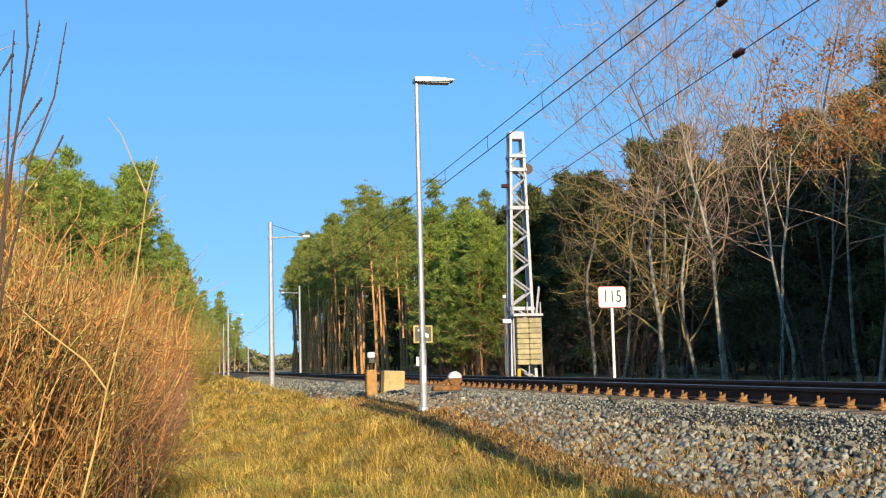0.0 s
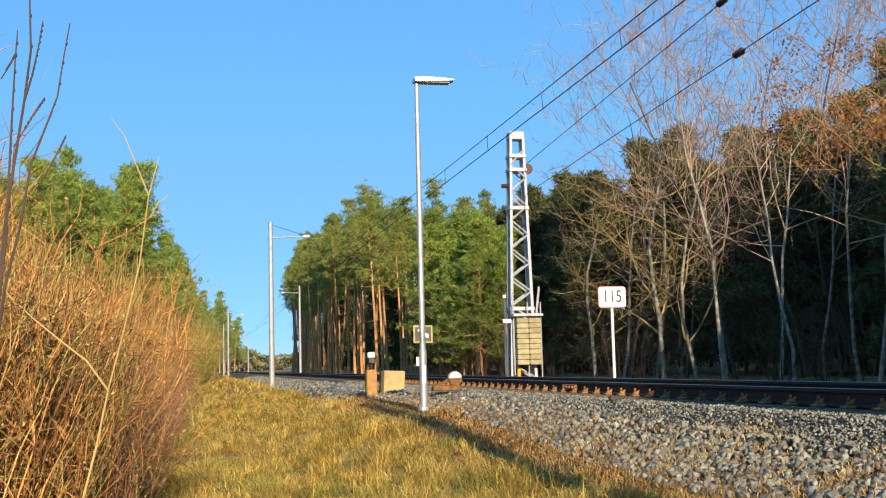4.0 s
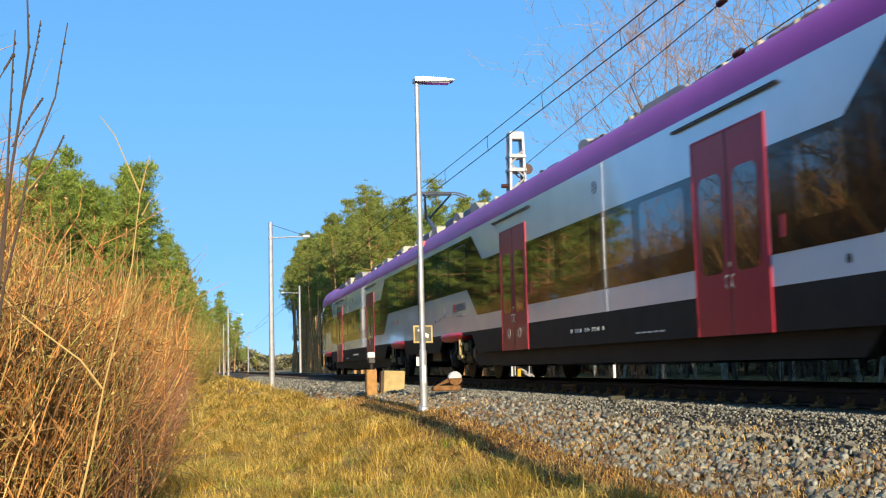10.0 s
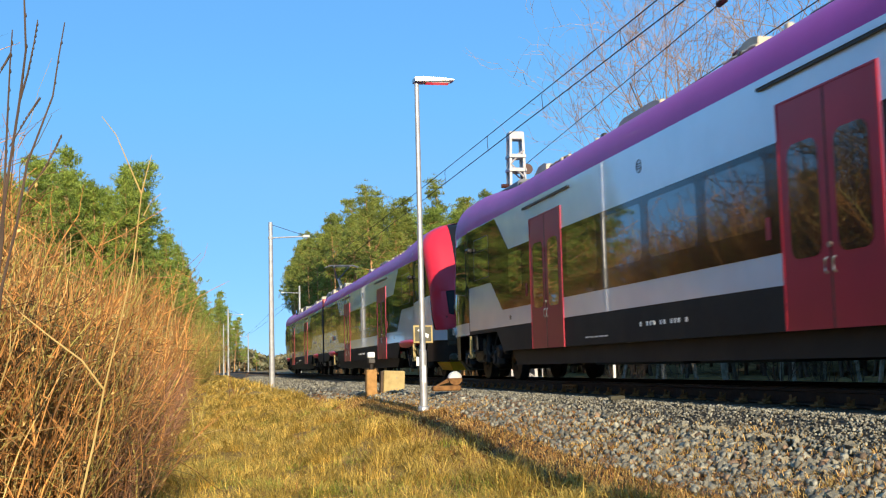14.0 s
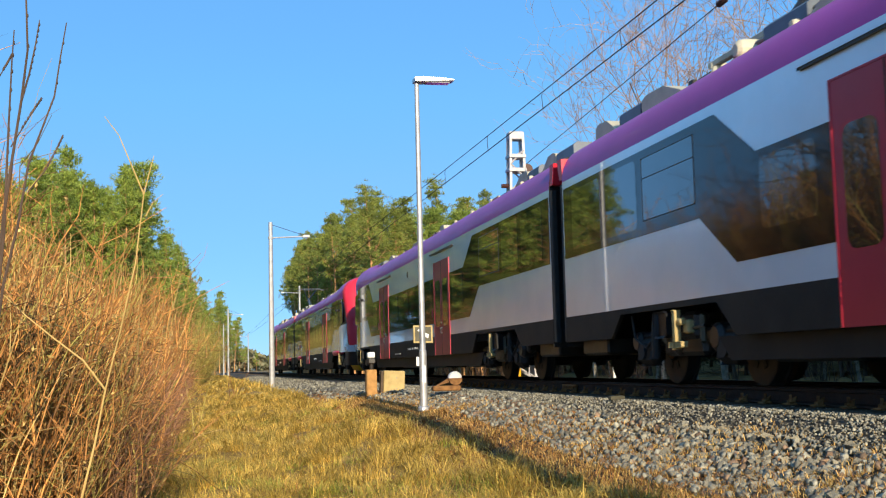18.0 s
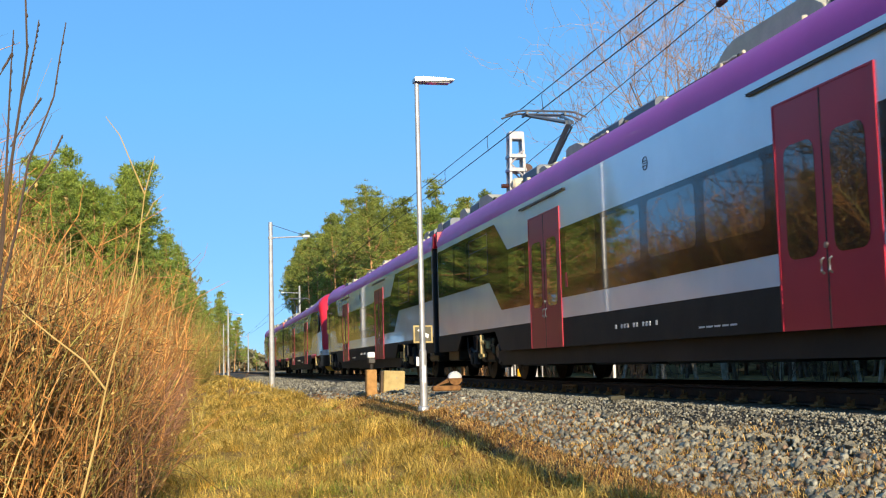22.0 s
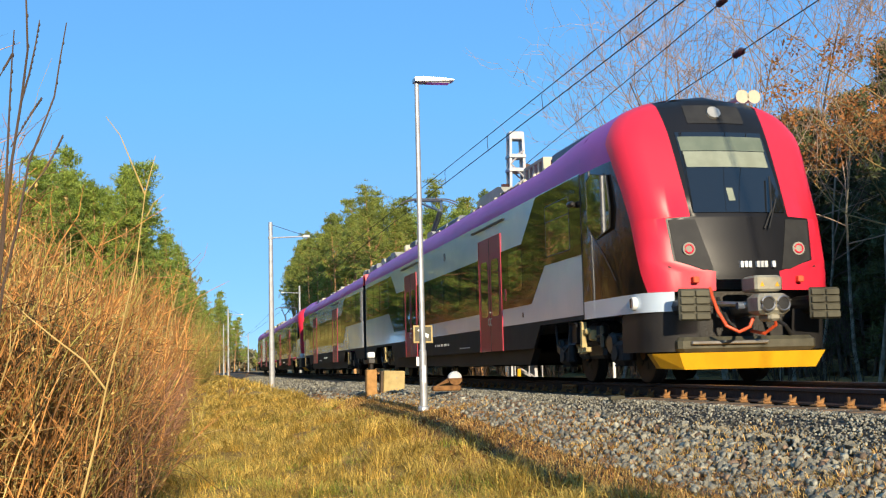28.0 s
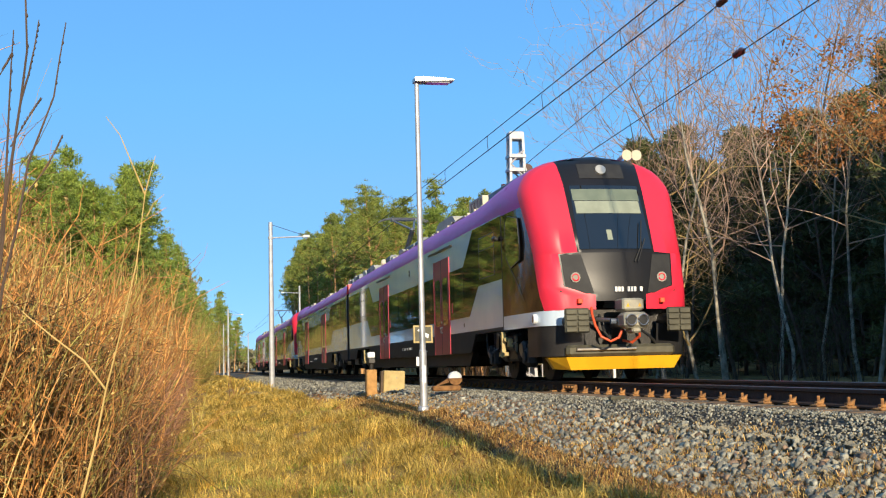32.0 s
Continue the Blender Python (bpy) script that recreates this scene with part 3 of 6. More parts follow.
        if marks:
            if red_nose:      # large word as plain bars, its first one wide and red
                u = 3.58
                for k in range(7):
                    w = 0.24 if k == 0 else 0.055 if k == 5 else 0.13
                    b = Bag().box(sx * SW, sx * (SW + 0.005), min(d * u, d * (u + w)), max(d * u, d * (u + w)), 1.47, 1.64)
                    part("lettering_bar", b, M_RED if k == 0 else M_GREYBOX, shell)
                    u += w + 0.05
                for k in range(4):
                    b = Bag().box(sx * SW, sx * (SW + 0.005), min(d * (4.35 + k * 0.08), d * (4.405 + k * 0.08)), max(d * (4.35 + k * 0.08), d * (4.405 + k * 0.08)), 1.36, 1.40)
                    part("small_lettering_bar", b, M_STEEL, shell)
            else:
                for k in range(15):
                    a = 3.0 + k * 0.095
                    if k != 11:
                        b = Bag().box(sx * SW, sx * (SW + 0.005), min(d * a, d * (a + 0.07)), max(d * a, d * (a + 0.07)), 1.52 - 0.03 * (k in (0, 14)), 1.60 + 0.04 * (k in (2, 12)))
                        part("lettering_bar", b, M_RED if k in (4, 5) else M_GREYBOX, shell)
            sk = [(1.0, 1.30), (1.5, 1.31), (1.55, 1.40), (1.65, 1.34), (2.0, 1.36), (2.3, 1.42), (2.5, 1.40), (2.55, 1.62), (2.58, 1.40), (2.7, 1.41), (2.73, 1.55), (2.77, 1.40), (3.3, 1.38), (3.6, 1.42), (4.1, 1.36), (4.9, 1.34)]
            if red_nose:
                part("line_drawing", Bag().tube([P(sx * (SW + 0.002), u, z) for u, z in sk], 0.006, 4), M_GREYBOX, shell, "thin grey skyline drawn on the white panel")
        # small round caps on the white band
        part("socket_cap", Bag().disc(P(sx * (SW + 0.002), 19.72, 1.15), (1, 0, 0), 0.045, 0.012, 14), M_BLACK, shell)
        vent = Bag().tube([P(sx * (SW + 0.004), 13.2 + 0.075 * math.cos(a) * (1 + 0.15 * math.cos(4 * a) ** 2), 2.77 + 0.085 * math.sin(a)) for a in np.linspace(0, 2 * math.pi, 17)], 0.006, 4)
        for zz in (2.74, 2.77, 2.80):
            vent.box(sx * SW, sx * (SW + 0.006), min(d * 13.15, d * 13.25), max(d * 13.15, d * 13.25), zz - 0.005, zz + 0.005)
        part("vent_grille", vent, M_UNDER, shell, "small dark slotted vent")

    # gangway bellows at the inner end
    if d < 0:
        bl = Bag()
        for k in range(7):
            y = 0.02 + k * 0.1
            w = 1.22 if k % 2 else 1.16
            bl.box(-w, w, y, y + 0.1, 0.55, 3.45 if k % 2 else 3.4, c=0.03)
        part("gangway_bellows", bl, M_RUBBER, car, "black folded rubber gangway bellows")
    for sx in (-1, 1):
        part("end_post", Bag().box(sx * 1.36 - 0.05, sx * 1.36 + 0.05, min(0, -d * 0.12), max(0, -d * 0.12), 0.62, 3.05, c=0.02), M_RUBBER, shell)
        part("end_flag", Bag().plate([(-d * 0.005, 3.12), (-d * 0.16, 3.12), (-d * 0.26, 3.45), (-d * 0.05, 3.45)], sx * 1.22, sx * 1.40, "x"), M_RED, shell, "red edge panel at the car end")

    # cab
    zs_side = [1.18, 1.42, 1.57, 1.85, 2.13, 2.15, 2.6, 3.04, 3.12, 3.2, 3.3, 3.4, 3.5, 3.6, 3.7, 3.78, 3.86, 3.92, 3.95]
    for sx in (-1, 1):
        rows = []
        for z in zs_side[:8]:
            w1 = w_at_u(z, outer_edge(z))
            rows.append([P(sx * q[0], q[1], z) for q in (nose_pt(z, w1 * k / 7) for k in range(8))])
        side = part("cab_side", Bag().grid(rows), M_BAND, car, "glossy black cab side", smooth=True, fix=True)
        rows = []
        for z in zs_side[7:]:
            w1 = w_at_u(z, outer_edge(z))
            rows.append([P(sx * q[0], q[1], z) for q in (nose_pt(z, w1 * k / 7) for k in range(8))])
        if red_nose and marks:
            wr = []
            for z in np.linspace(1.17, 1.95, 7):
                wr.append([P(sx * (q[0] + 0.005), q[1], z) for q in (nose_pt(z, w_at_u(z, outer_edge(z) - 0.03) * k / 8) for k in range(9))])
            wr[-1] = [(x, y, z + 0.10 * k / 8) for k, (x, y, z) in enumerate(wr[-1])]
            part("cab_white_panel", Bag().grid(wr), M_WHITE, car, "white lower cab panel with a slanted edge", smooth=True, fix=True)
        part("cab_roof_edge", Bag().grid(rows), M_PURPLE, car, smooth=True, fix=True)
        rows = []
        for z in zs_side:
            wa, wb = w_at_u(z, outer_edge(z)), w_at_x(z, inner_edge(z))
            wb = max(wb, wa + 0.01)
            rows.append([P(sx * q[0], q[1], z) for q in (nose_pt(z, wa + (wb - wa) * k / 12) for k in range(13))])
        part("front_pillar", Bag().grid(rows), M_RED if red_nose else M_PURPLE, car, "bright red front pillar" if red_nose else "purple front pillar", smooth=True, fix=True)
        # white lower band and dark skirt round the corner
        rows = [[P(sx * q[0], q[1], z) for q in (nose_pt(z, 0.92 * k / 14 * w_at_x(1.1, 0.75)) for k in range(15))] for z in (0.93, 1.05, 1.18)]
        band = part("cab_white_band", Bag().grid(rows), M_WHITE, car, "white band below the cab", smooth=True, fix=True)
        part("round_badge", Bag().disc(P(sx * (SW - 0.115), 24.82, 1.06), (1, 0, 0.0), 0.085, 0.16, 20), M_PLATE, band, "round white badge with a dark bar")
        part("badge_bar", Bag().plate([(d * 24.79, 1.0), (d * 24.85, 1.0), (d * 24.85, 1.12), (d * 24.79, 1.12)], sx * (SW - 0.036), sx * (SW - 0.03), "x"), M_RUST, band)
        rows = [[P(sx * (q[0] - 0.03), q[1] - 0.02, z) for q in (nose_pt(z, (0.40 + 0.40 * k / 10)) for k in range(11))] for z in (0.42, 0.7, 0.94)]
        part("cab_skirt", Bag().grid(rows), M_BLACK, car, smooth=True, fix=True)
        # side window, mirror and door line of the cab
        g = Bag()
        win = [(23.3, 2.25), (23.62, 2.02), (24.2, 2.12), (24.24, 2.4), (24.14, 2.86), (23.5, 2.98), (23.3, 2.9)] if red_nose else [(23.27, 1.75), (24.32, 1.85), (24.14, 2.85), (23.27, 2.9)]
        part("cab_window", g.plate([(d * u, z) for u, z in win], sx * (SW - 0.02), sx * (SW + 0.002), "x"), M_GLASS, side, "dark cab side window")
        loop = [P(sx * (SW + 0.003), u, z) for u, z in win + win[:1]]
        part("window_rim", Bag().tube(loop, 0.006, 5), M_UNDER, side)
        if not (red_nose and marks):
            part("door_line", Bag().tube([P(sx * (SW - 0.004), 23.62, 2.0), P(sx * (SW - 0.012), 23.95, 1.75), P(sx * (SW - 0.03), 24.3, 1.4)], 0.005, 4), M_UNDER, side)
        part("cab_seam", Bag().box(sx * (SW - 0.01), sx * (SW + 0.004), min(d * 22.99, d * 23.03), max(d * 22.99, d * 23.03), 0.95, 3.06), M_RUBBER, car)
        part("mirror_camera", Bag().tube([P(sx * (SW + 0.06), 22.64 + 0.2 * k, 2.65) for k in (0, 0.06, 0.3, 0.7, 0.94, 1.0)], [0.02, 0.04, 0.05, 0.048, 0.035, 0.02], 12).box(sx * SW, sx * (SW + 0.06), min(d * 22.69, d * 22.77), max(d * 22.69, d * 22.77), 2.62, 2.68), M_BLACK, car, "small black mirror camera pod")
    # front mask
    rows = []
    for z in [1.32, 1.42, 1.57, 1.85, 2.13, 2.15, 2.5, 2.8, 3.1, 3.4, 3.6, 3.75, 3.86, 3.95]:
        wb = w_at_x(z, inner_edge(z))
        row = [nose_pt(z, wb + (1 - wb) * k / 8) for k in range(9)]
        rows.append([P(-q[0], q[1], z) for q in row] + [P(q[0], q[1], z) for q in reversed(row[:-1])])
    mask = part("front_mask", Bag().grid(rows), M_MASK, car, "glossy black front mask", smooth=True, fix=True)

    def front(name, x0, x1, z0, z1, mat, off, parent, label="", taper=0.0):
        rows = []
        for z in np.linspace(z0, z1, 7):
            r = []
            k = taper * (z - z0) / (z1 - z0)
            for x in np.linspace(x0 + k, x1 - k, 9):
                q = nose_pt(z, w_at_x(z, abs(x)))
                r.append(P(x, q[1] + off, z))
            rows.append(r)
        return part(name, Bag().grid(rows), mat, parent, label, smooth=True, fix=True)

    front("mask_backing", -1.02, 1.02, 1.40, 2.30, M_RUBBER, -0.02, mask)
    front("windscreen", -0.64, 0.64, 2.2, 3.36, M_GLASS, 0.008, mask, "large dark windscreen", 0.02)
    front("sunblind", -0.58, 0.58, 2.84, 3.07, M_SUNBLIND, 0.012, mask, "pale sunblind behind the windscreen")
    front("destination_display", -0.60, 0.60, 3.08, 3.29, M_DISPLAY, 0.012, mask, "grey destination display")
    front("paper_cup", -0.13, -0.04, 2.36, 2.54, M_SUNBLIND, 0.012, mask)
    front("upper_panel", -0.40, 0.42, 3.5, 3.78, M_RUBBER, 0.01, mask)
    b = Bag()
    zc = 3.65
    q = nose_pt(zc, 1.0)
    b.disc(P(0.0, q[1] + 0.02, zc), (0, d, 0.5), 0.095, 0.06, 18)
    part("top_headlight", b, M_LAMPGLASS, mask, "round top headlight")
    for sx in (-1, 1):
        hz = 1.56
        rows = []
        for z, xa, xb in ((1.45, 0.47, 0.60), (1.58, 0.50, 0.93), (1.85, 0.57, 0.95), (2.11, 0.63, 0.97)):
            r = []
            for k in np.linspace(0, 1, 6):
                x = xa + (xb - xa) * k
                q = nose_pt(z, w_at_x(z, x))
                r.append(P(sx * x, q[1] + 0.01, z))
            rows.append(r)
        hl = part("headlight_unit", Bag().grid(rows), M_RUBBER, mask, "angular dark headlight unit with a round lamp", smooth=True, fix=True)
        q = nose_pt(1.72, w_at_x(1.72, 0.76))
        part("round_headlight", Bag().disc(P(sx * 0.76, q[1] + 0.02, 1.72), (0, 1, 0), 0.085, 0.03, 18), M_LAMPGLASS, hl, "round glass lamp")
        part("lamp_ring", Bag().tube([P(sx * 0.76 + 0.055 * math.cos(a), q[1] + 0.038, 1.72 + 0.055 * math.sin(a)) for a in np.linspace(0, 2 * math.pi, 15)], 0.012, 5), M_RED, hl)
        part("tail_light", Bag().box(sx * 0.72 - 0.04, sx * 0.72 + 0.04, min(d * 25.32, d * 25.44), max(d * 25.32, d * 25.44), 1.28, 1.36, c=0.01), M_ORANGE, mask, "small red tail light")
    b = Bag()
    for k in range(9):
        if k not in (3, 7):
            b.box(-0.12 + k * 0.055, -0.08 + k * 0.055, min(d * 25.42, d * 25.465), max(d * 25.42, d * 25.465), 1.47, 1.55)
    part("front_marking", b, M_PLATE, mask, "row of white marks")
    wp = Bag().tube([P(0.28, nose_u(2.0) + 0.03, 1.98), P(0.40, nose_u(2.2) + 0.05, 2.22), P(0.52, nose_u(2.7) + 0.03, 2.7)], 0.012, 5)
    wp.tube([P(0.33, nose_u(2.0) + 0.06, 1.98), P(0.52, nose_u(2.4) + 0.04, 2.38)], 0.01, 5)
    part("wiper", wp, M_RUBBER, mask)
    # roof horns at the cab end
    hn = Bag()
    for x in (0.72, 0.90):
        hn.tube([P(x, 23.62, 4.03), P(x, 23.87, 4.03), P(x, 24.05, 4.03)], [0.03, 0.04, 0.1], 14)
        hn.tube([P(x, 23.72, 3.7), P(x, 23.72, 4.08)], 0.02, 6)
    part("roof_horn", hn, M_CREAM, car, "pale roof horns")
    # bufferbeam, buffers, coupler, hoses and plough
    part("buffer_beam", Bag().box(-1.05, 1.05, min(d * 24.62, d * 25.02), max(d * 24.62, d * 25.02), 0.55, 1.22, c=0.03), M_UNDER, car, "dark recessed buffer beam")
    for sx in (-1, 1):
        bf = part("buffer", Bag().tube([P(sx * 0.88, 24.92, 0.99), P(sx * 0.88, 25.67, 0.99)], [0.13, 0.11], 12), M_UNDER, car, "crash buffer with a square ribbed head")
        hd = Bag().box(sx * 0.88 - 0.21, sx * 0.88 + 0.21, min(d * 25.67, d * 25.72), max(d * 25.67, d * 25.72), 0.79, 1.19, c=0.02)
        part("buffer_head", hd, M_BUFFER, bf, "square ribbed olive buffer head")
        for k in range(4):
            for jx in range(2):
                rib = Bag().box(sx * 0.88 - 0.195 + jx * 0.2, sx * 0.88 - 0.01 + jx * 0.2, min(d * 25.72, d * 25.75), max(d * 25.72, d * 25.75), 0.805 + k * 0.095, 0.885 + k * 0.095, c=0.008)
                part("buffer_rib", rib, M_BUFFER, bf)
    cp = Bag().box(-0.21, 0.21, min(d * 25.72, d * 26.1), max(d * 25.72, d * 26.1), 0.84, 1.10, c=0.05)
    cp.box(-0.08, 0.08, min(d * 25.77, d * 26.07), max(d * 25.77, d * 26.07), 0.76, 0.86, c=0.03)
    cp.box(-0.19, 0.18, min(d * 25.57, d * 25.97), max(d * 25.57, d * 25.97), 1.13, 1.33, c=0.03)
    coupler = part("coupler", cp, M_COUPLER, car, "pale grey automatic coupler head")
    for x in (-0.10, 0.10):
        part("coupler_socket", Bag().disc(P(x, 26.095, 0.97), (0, 1, 0), 0.085, 0.03, 18), M_RUBBER, coupler)
        part("socket_ring", Bag().tube([P(x + 0.085 * math.cos(a), 26.11, 0.97 + 0.085 * math.sin(a)) for a in np.linspace(0, 2 * math.pi, 17)], 0.016, 6), M_STEEL, coupler)
        part("warning_mark", Bag().plate([(x - 0.03, 1.19), (x + 0.03, 1.19), (x, 1.25)], d * 25.97, d * 25.976, "y"), M_YELLOW, coupler)
    part("coupler_shaft", Bag().tube([P(0, 24.92, 0.95), P(0, 25.72, 0.95)], 0.1, 10).tube([P(-0.5, 25.22, 1.03), P(-0.18, 25.72, 0.98)], 0.035, 8), M_STEEL, coupler)
    part("blue_tap", Bag().tube([P(-0.30, 25.67, 0.97), P(-0.21, 25.67, 0.97)], 0.045, 10), M_GREYBOX, coupler)
    for pts in ([(-0.50, 25.32, 1.25), (-0.56, 25.52, 1.1), (-0.56, 25.67, 0.9), (-0.50, 25.77, 0.72), (-0.36, 25.82, 0.64), (-0.22, 25.82, 0.70), (-0.16, 25.82, 0.82)],
                [(0.12, 25.82, 0.84), (0.16, 25.77, 0.72), (0.08, 25.62, 0.62), (0.0, 25.42, 0.66)]):
        part("orange_hose", Bag().tube([P(*q) for q in pts], 0.022, 8), M_ORANGE, car, "orange-red jumper hose")
    for pts in ([(-0.3, 25.12, 1.1), (-0.32, 25.42, 0.8), (-0.25, 25.47, 0.7), (-0.15, 25.22, 0.8)], [(0.35, 25.12, 0.9), (0.45, 25.47, 0.72), (0.6, 25.32, 0.62)]):
        part("black_hose", Bag().tube([P(*q) for q in pts], 0.025, 8), M_RUBBER, car)
    pl = Bag()
    pl.add([P(x, u, z) for x, u, z in [(-1.2, 25.02, 0.40), (-1.0, 25.44, 0.40), (1.0, 25.44, 0.40), (1.2, 25.02, 0.40), (-1.06, 24.97, 0.21), (-0.9, 25.36, 0.19), (0.9, 25.36, 0.19), (1.06, 24.97, 0.21),
                                         (-1.18, 24.82, 0.40), (1.18, 24.82, 0.40), (-1.04, 24.77, 0.21), (1.04, 24.77, 0.21)]],
           [(0, 1, 5, 4), (1, 2, 6, 5), (2, 3, 7, 6), (0, 8, 9, 3, 2, 1), (4, 5, 6, 7, 11, 10), (8, 0, 4, 10), (3, 9, 11, 7), (9, 8, 10, 11)])
    plough = part("track_plough", pl, M_YELLOW if red_nose else M_BUFFER, car, "bright yellow track plough" if red_nose else "dark track plough", fix=True)
    part("plough_step", Bag().box(-0.95, 0.95, min(d * 24.92, d * 25.34), max(d * 24.92, d * 25.34), 0.405, 0.60, c=0.05), M_BUFFER, plough)
    part("step_tread", Bag().box(-0.8, 0.25, min(d * 25.3, d * 25.4), max(d * 25.3, d * 25.4), 0.50, 0.55, c=0.01), M_STEEL, plough, "pale step edge")

    # bogies and wheelsets
    wheelsets = []
    for cu in (3.95, 22.7):
        bg = part("bogie", Bag(), M_UNDER, car, "dark dusty bogie")
        for sx in (-1, 1):
            f = Bag().box(sx * 1.12 - 0.08, sx * 1.12 + 0.08, min(d * (cu - 1.75), d * (cu + 1.75)), max(d * (cu - 1.75), d * (cu + 1.75)), 0.50, 0.68, c=0.04)
            f.box(sx * 1.14 - 0.09, sx * 1.14 + 0.09, min(d * (cu - 0.6), d * (cu + 0.6)), max(d * (cu - 0.6), d * (cu + 0.6)), 0.36, 0.60, c=0.05)
            part("bogie_frame", f, M_UNDER, bg)
            for q in (-1.2, 1.2):
                part("axle_box", Bag().box(sx * 1.16 - 0.1, sx * 1.16 + 0.1, d * (cu + q) - 0.30, d * (cu + q) + 0.30, 0.25, 0.62, c=0.08).disc(P(sx * 1.27, cu + q, 0.43), (1, 0, 0), 0.10, 0.05, 14), M_RUBBER, bg)
                part("coil_spring", Bag().tube([(sx * 1.16 + 0.075 * math.cos(a * 1.0), d * (cu + q * 0.72) + 0.075 * math.sin(a), 0.42 + 0.013 * a) for a in np.linspace(0, 22, 60)], 0.018, 5), M_UNDER, bg)
            part("damper", Bag().tube([P(sx * 1.28, cu - 0.55, 0.62), P(sx * 1.28, cu + 0.15, 0.66), P(sx * 1.28, cu + 0.75, 0.70)], [0.012, 0.022, 0.022], 10), M_UNDER, bg, "damper cylinder")
            for q, w0 in ((-0.45, 0.16), (0.62, 0.10)):
                part("bogie_bracket", Bag().box(sx * 1.27 - 0.03, sx * 1.27 + 0.03, min(d * (cu + q), d * (cu + q + w0)), max(d * (cu + q), d * (cu + q + w0)), 0.50, 0.84, c=0.03), M_BUFFER, bg, "olive bogie bracket")
            part("damper_column", Bag().tube([P(sx * 1.27, cu - 0.75, 0.36), P(sx * 1.27, cu - 0.75, 0.62), P(sx * 1.27, cu - 0.75, 0.9)], [0.06, 0.06, 0.035], 10), M_RUBBER, bg)
            part("brake_unit", Bag().box(sx * 1.18 - 0.1, sx * 1.18 + 0.1, min(d * (cu - 0.25), d * (cu + 0.5)), max(d * (cu - 0.25), d * (cu + 0.5)), 0.55, 0.88, c=0.05), M_UNDER, bg)
            for q, r in ((-0.15, 0.2), (0.95, 0.17), (-1.45, 0.14)):
                part("drive_casing", Bag().tube([P(sx * 1.05, cu + q, 0.56), P(sx * 1.22, cu + q, 0.56), P(sx * 1.27, cu + q, 0.56)], [r, r, r * 0.7], 18), M_BLACK, bg, "round black casing")
            part("brake_hose", Bag().tube([P(sx * 1.29, cu - 1.5, 0.9), P(sx * 1.31, cu - 1.35, 0.6), P(sx * 1.3, cu - 1.0, 0.48), P(sx * 1.29, cu - 0.7, 0.62)], 0.018, 6), M_RUBBER, bg)
            # ochre on these bogie pieces stands for sunlight catching dark steel
            part("valve_block", Bag().box(sx * 1.30 - 0.05, sx * 1.30 + 0.05, min(d * (cu + 0.28), d * (cu + 0.44)), max(d * (cu + 0.28), d * (cu + 0.44)), 0.62, 0.78, c=0.02), M_PALEBOX, bg, "valve block coloured ochre as if sunlit")
            yk = Bag().box(sx * 1.375, sx * 1.425, min(d * (cu + 0.18), d * (cu + 0.25)), max(d * (cu + 0.18), d * (cu + 0.25)), 0.44, 0.90, c=0.012)
            yk.box(sx * 1.37, sx * 1.425, min(d * (cu + 0.05), d * (cu + 0.42)), max(d * (cu + 0.05), d * (cu + 0.42)), 0.46, 0.53, c=0.012)
            part("sunlit_yoke", yk, M_PALEBOX, bg, "added ochre bar standing for a sunlit bogie part")
            part("sunlit_cylinder", Bag().tube([P(sx * 1.38, cu + 0.24, 0.76), P(sx * 1.38, cu + 0.36, 0.76), P(sx * 1.38, cu + 0.38, 0.76)], [0.045, 0.045, 0.03], 12), M_PALEBOX, bg)
            part("sand_box", Bag().box(sx * 1.28, sx * 1.40, min(d * (cu - 0.02), d * (cu - 0.36)), max(d * (cu - 0.02), d * (cu - 0.36)), 0.58, 0.90, c=0.03), M_MASK, bg, "glossy black box on the bogie")
            part("air_spring", Bag().tube([P(sx * 1.02, cu, 0.68), P(sx * 1.02, cu, 0.74), P(sx * 1.02, cu, 0.86), P(sx * 1.02, cu, 0.92)], [0.24, 0.28, 0.28, 0.22], 16), M_RUBBER, bg)
            if marks > 1:
                cf = cu - 0.65 if cu < 10 else cu - 0.9
                rows = []
                for k in range(13):
                    q = -1 + k / 6
                    f = math.sqrt(max(0.0, 1 - q * q))
                    zt, zb = 0.94 + 0.10 * f ** 0.5, 0.93 - 0.13 * f
                    rows.append([P(sx * x, cf + 1.15 * q, z) for x, z in ((1.20, zt), (1.36, zt), (1.415 + 0.03 * f, zt - 0.02 * f), (1.42 + 0.09 * f, (zt + zb) / 2 + 0.02), (1.40 + 0.05 * f, zb + 0.02 * f), (1.20, zb))])
                fd = Bag().grid(rows)
                part("bogie_fairing", fd, M_RED, car, "rounded red fairing over the bogie", smooth=True, fix=True)
        for q in (-1.2, 1.2):
            w = Bag()
            for sx in (-1, 1):
                w.tube([(sx * 0.68, 0, 0), (sx * 0.705, 0, 0), (sx * 0.71, 0, 0), (sx * 0.83, 0, 0)], [0.455, 0.455, 0.425, 0.42], 28)
                for k in range(6):
                    a = k * math.pi / 3
                    w.box(sx * 0.835 - 0.008, sx * 0.835 + 0.008, 0.16, 0.24, -0.04, 0.04, m=Matrix.Rotation(a, 4, "X"))
                w.disc((sx * 0.84, 0, 0), (1, 0, 0), 0.12, 0.08, 14)
            w.tube([(-0.85, 0, 0), (0.85, 0, 0)], 0.085, 12)
            ws = part("wheelset", w, M_RUBBER, car, "dusty steel wheelset")
            ws.location = (0, d * (cu + q), 0.428)
            wheelsets.append(ws)
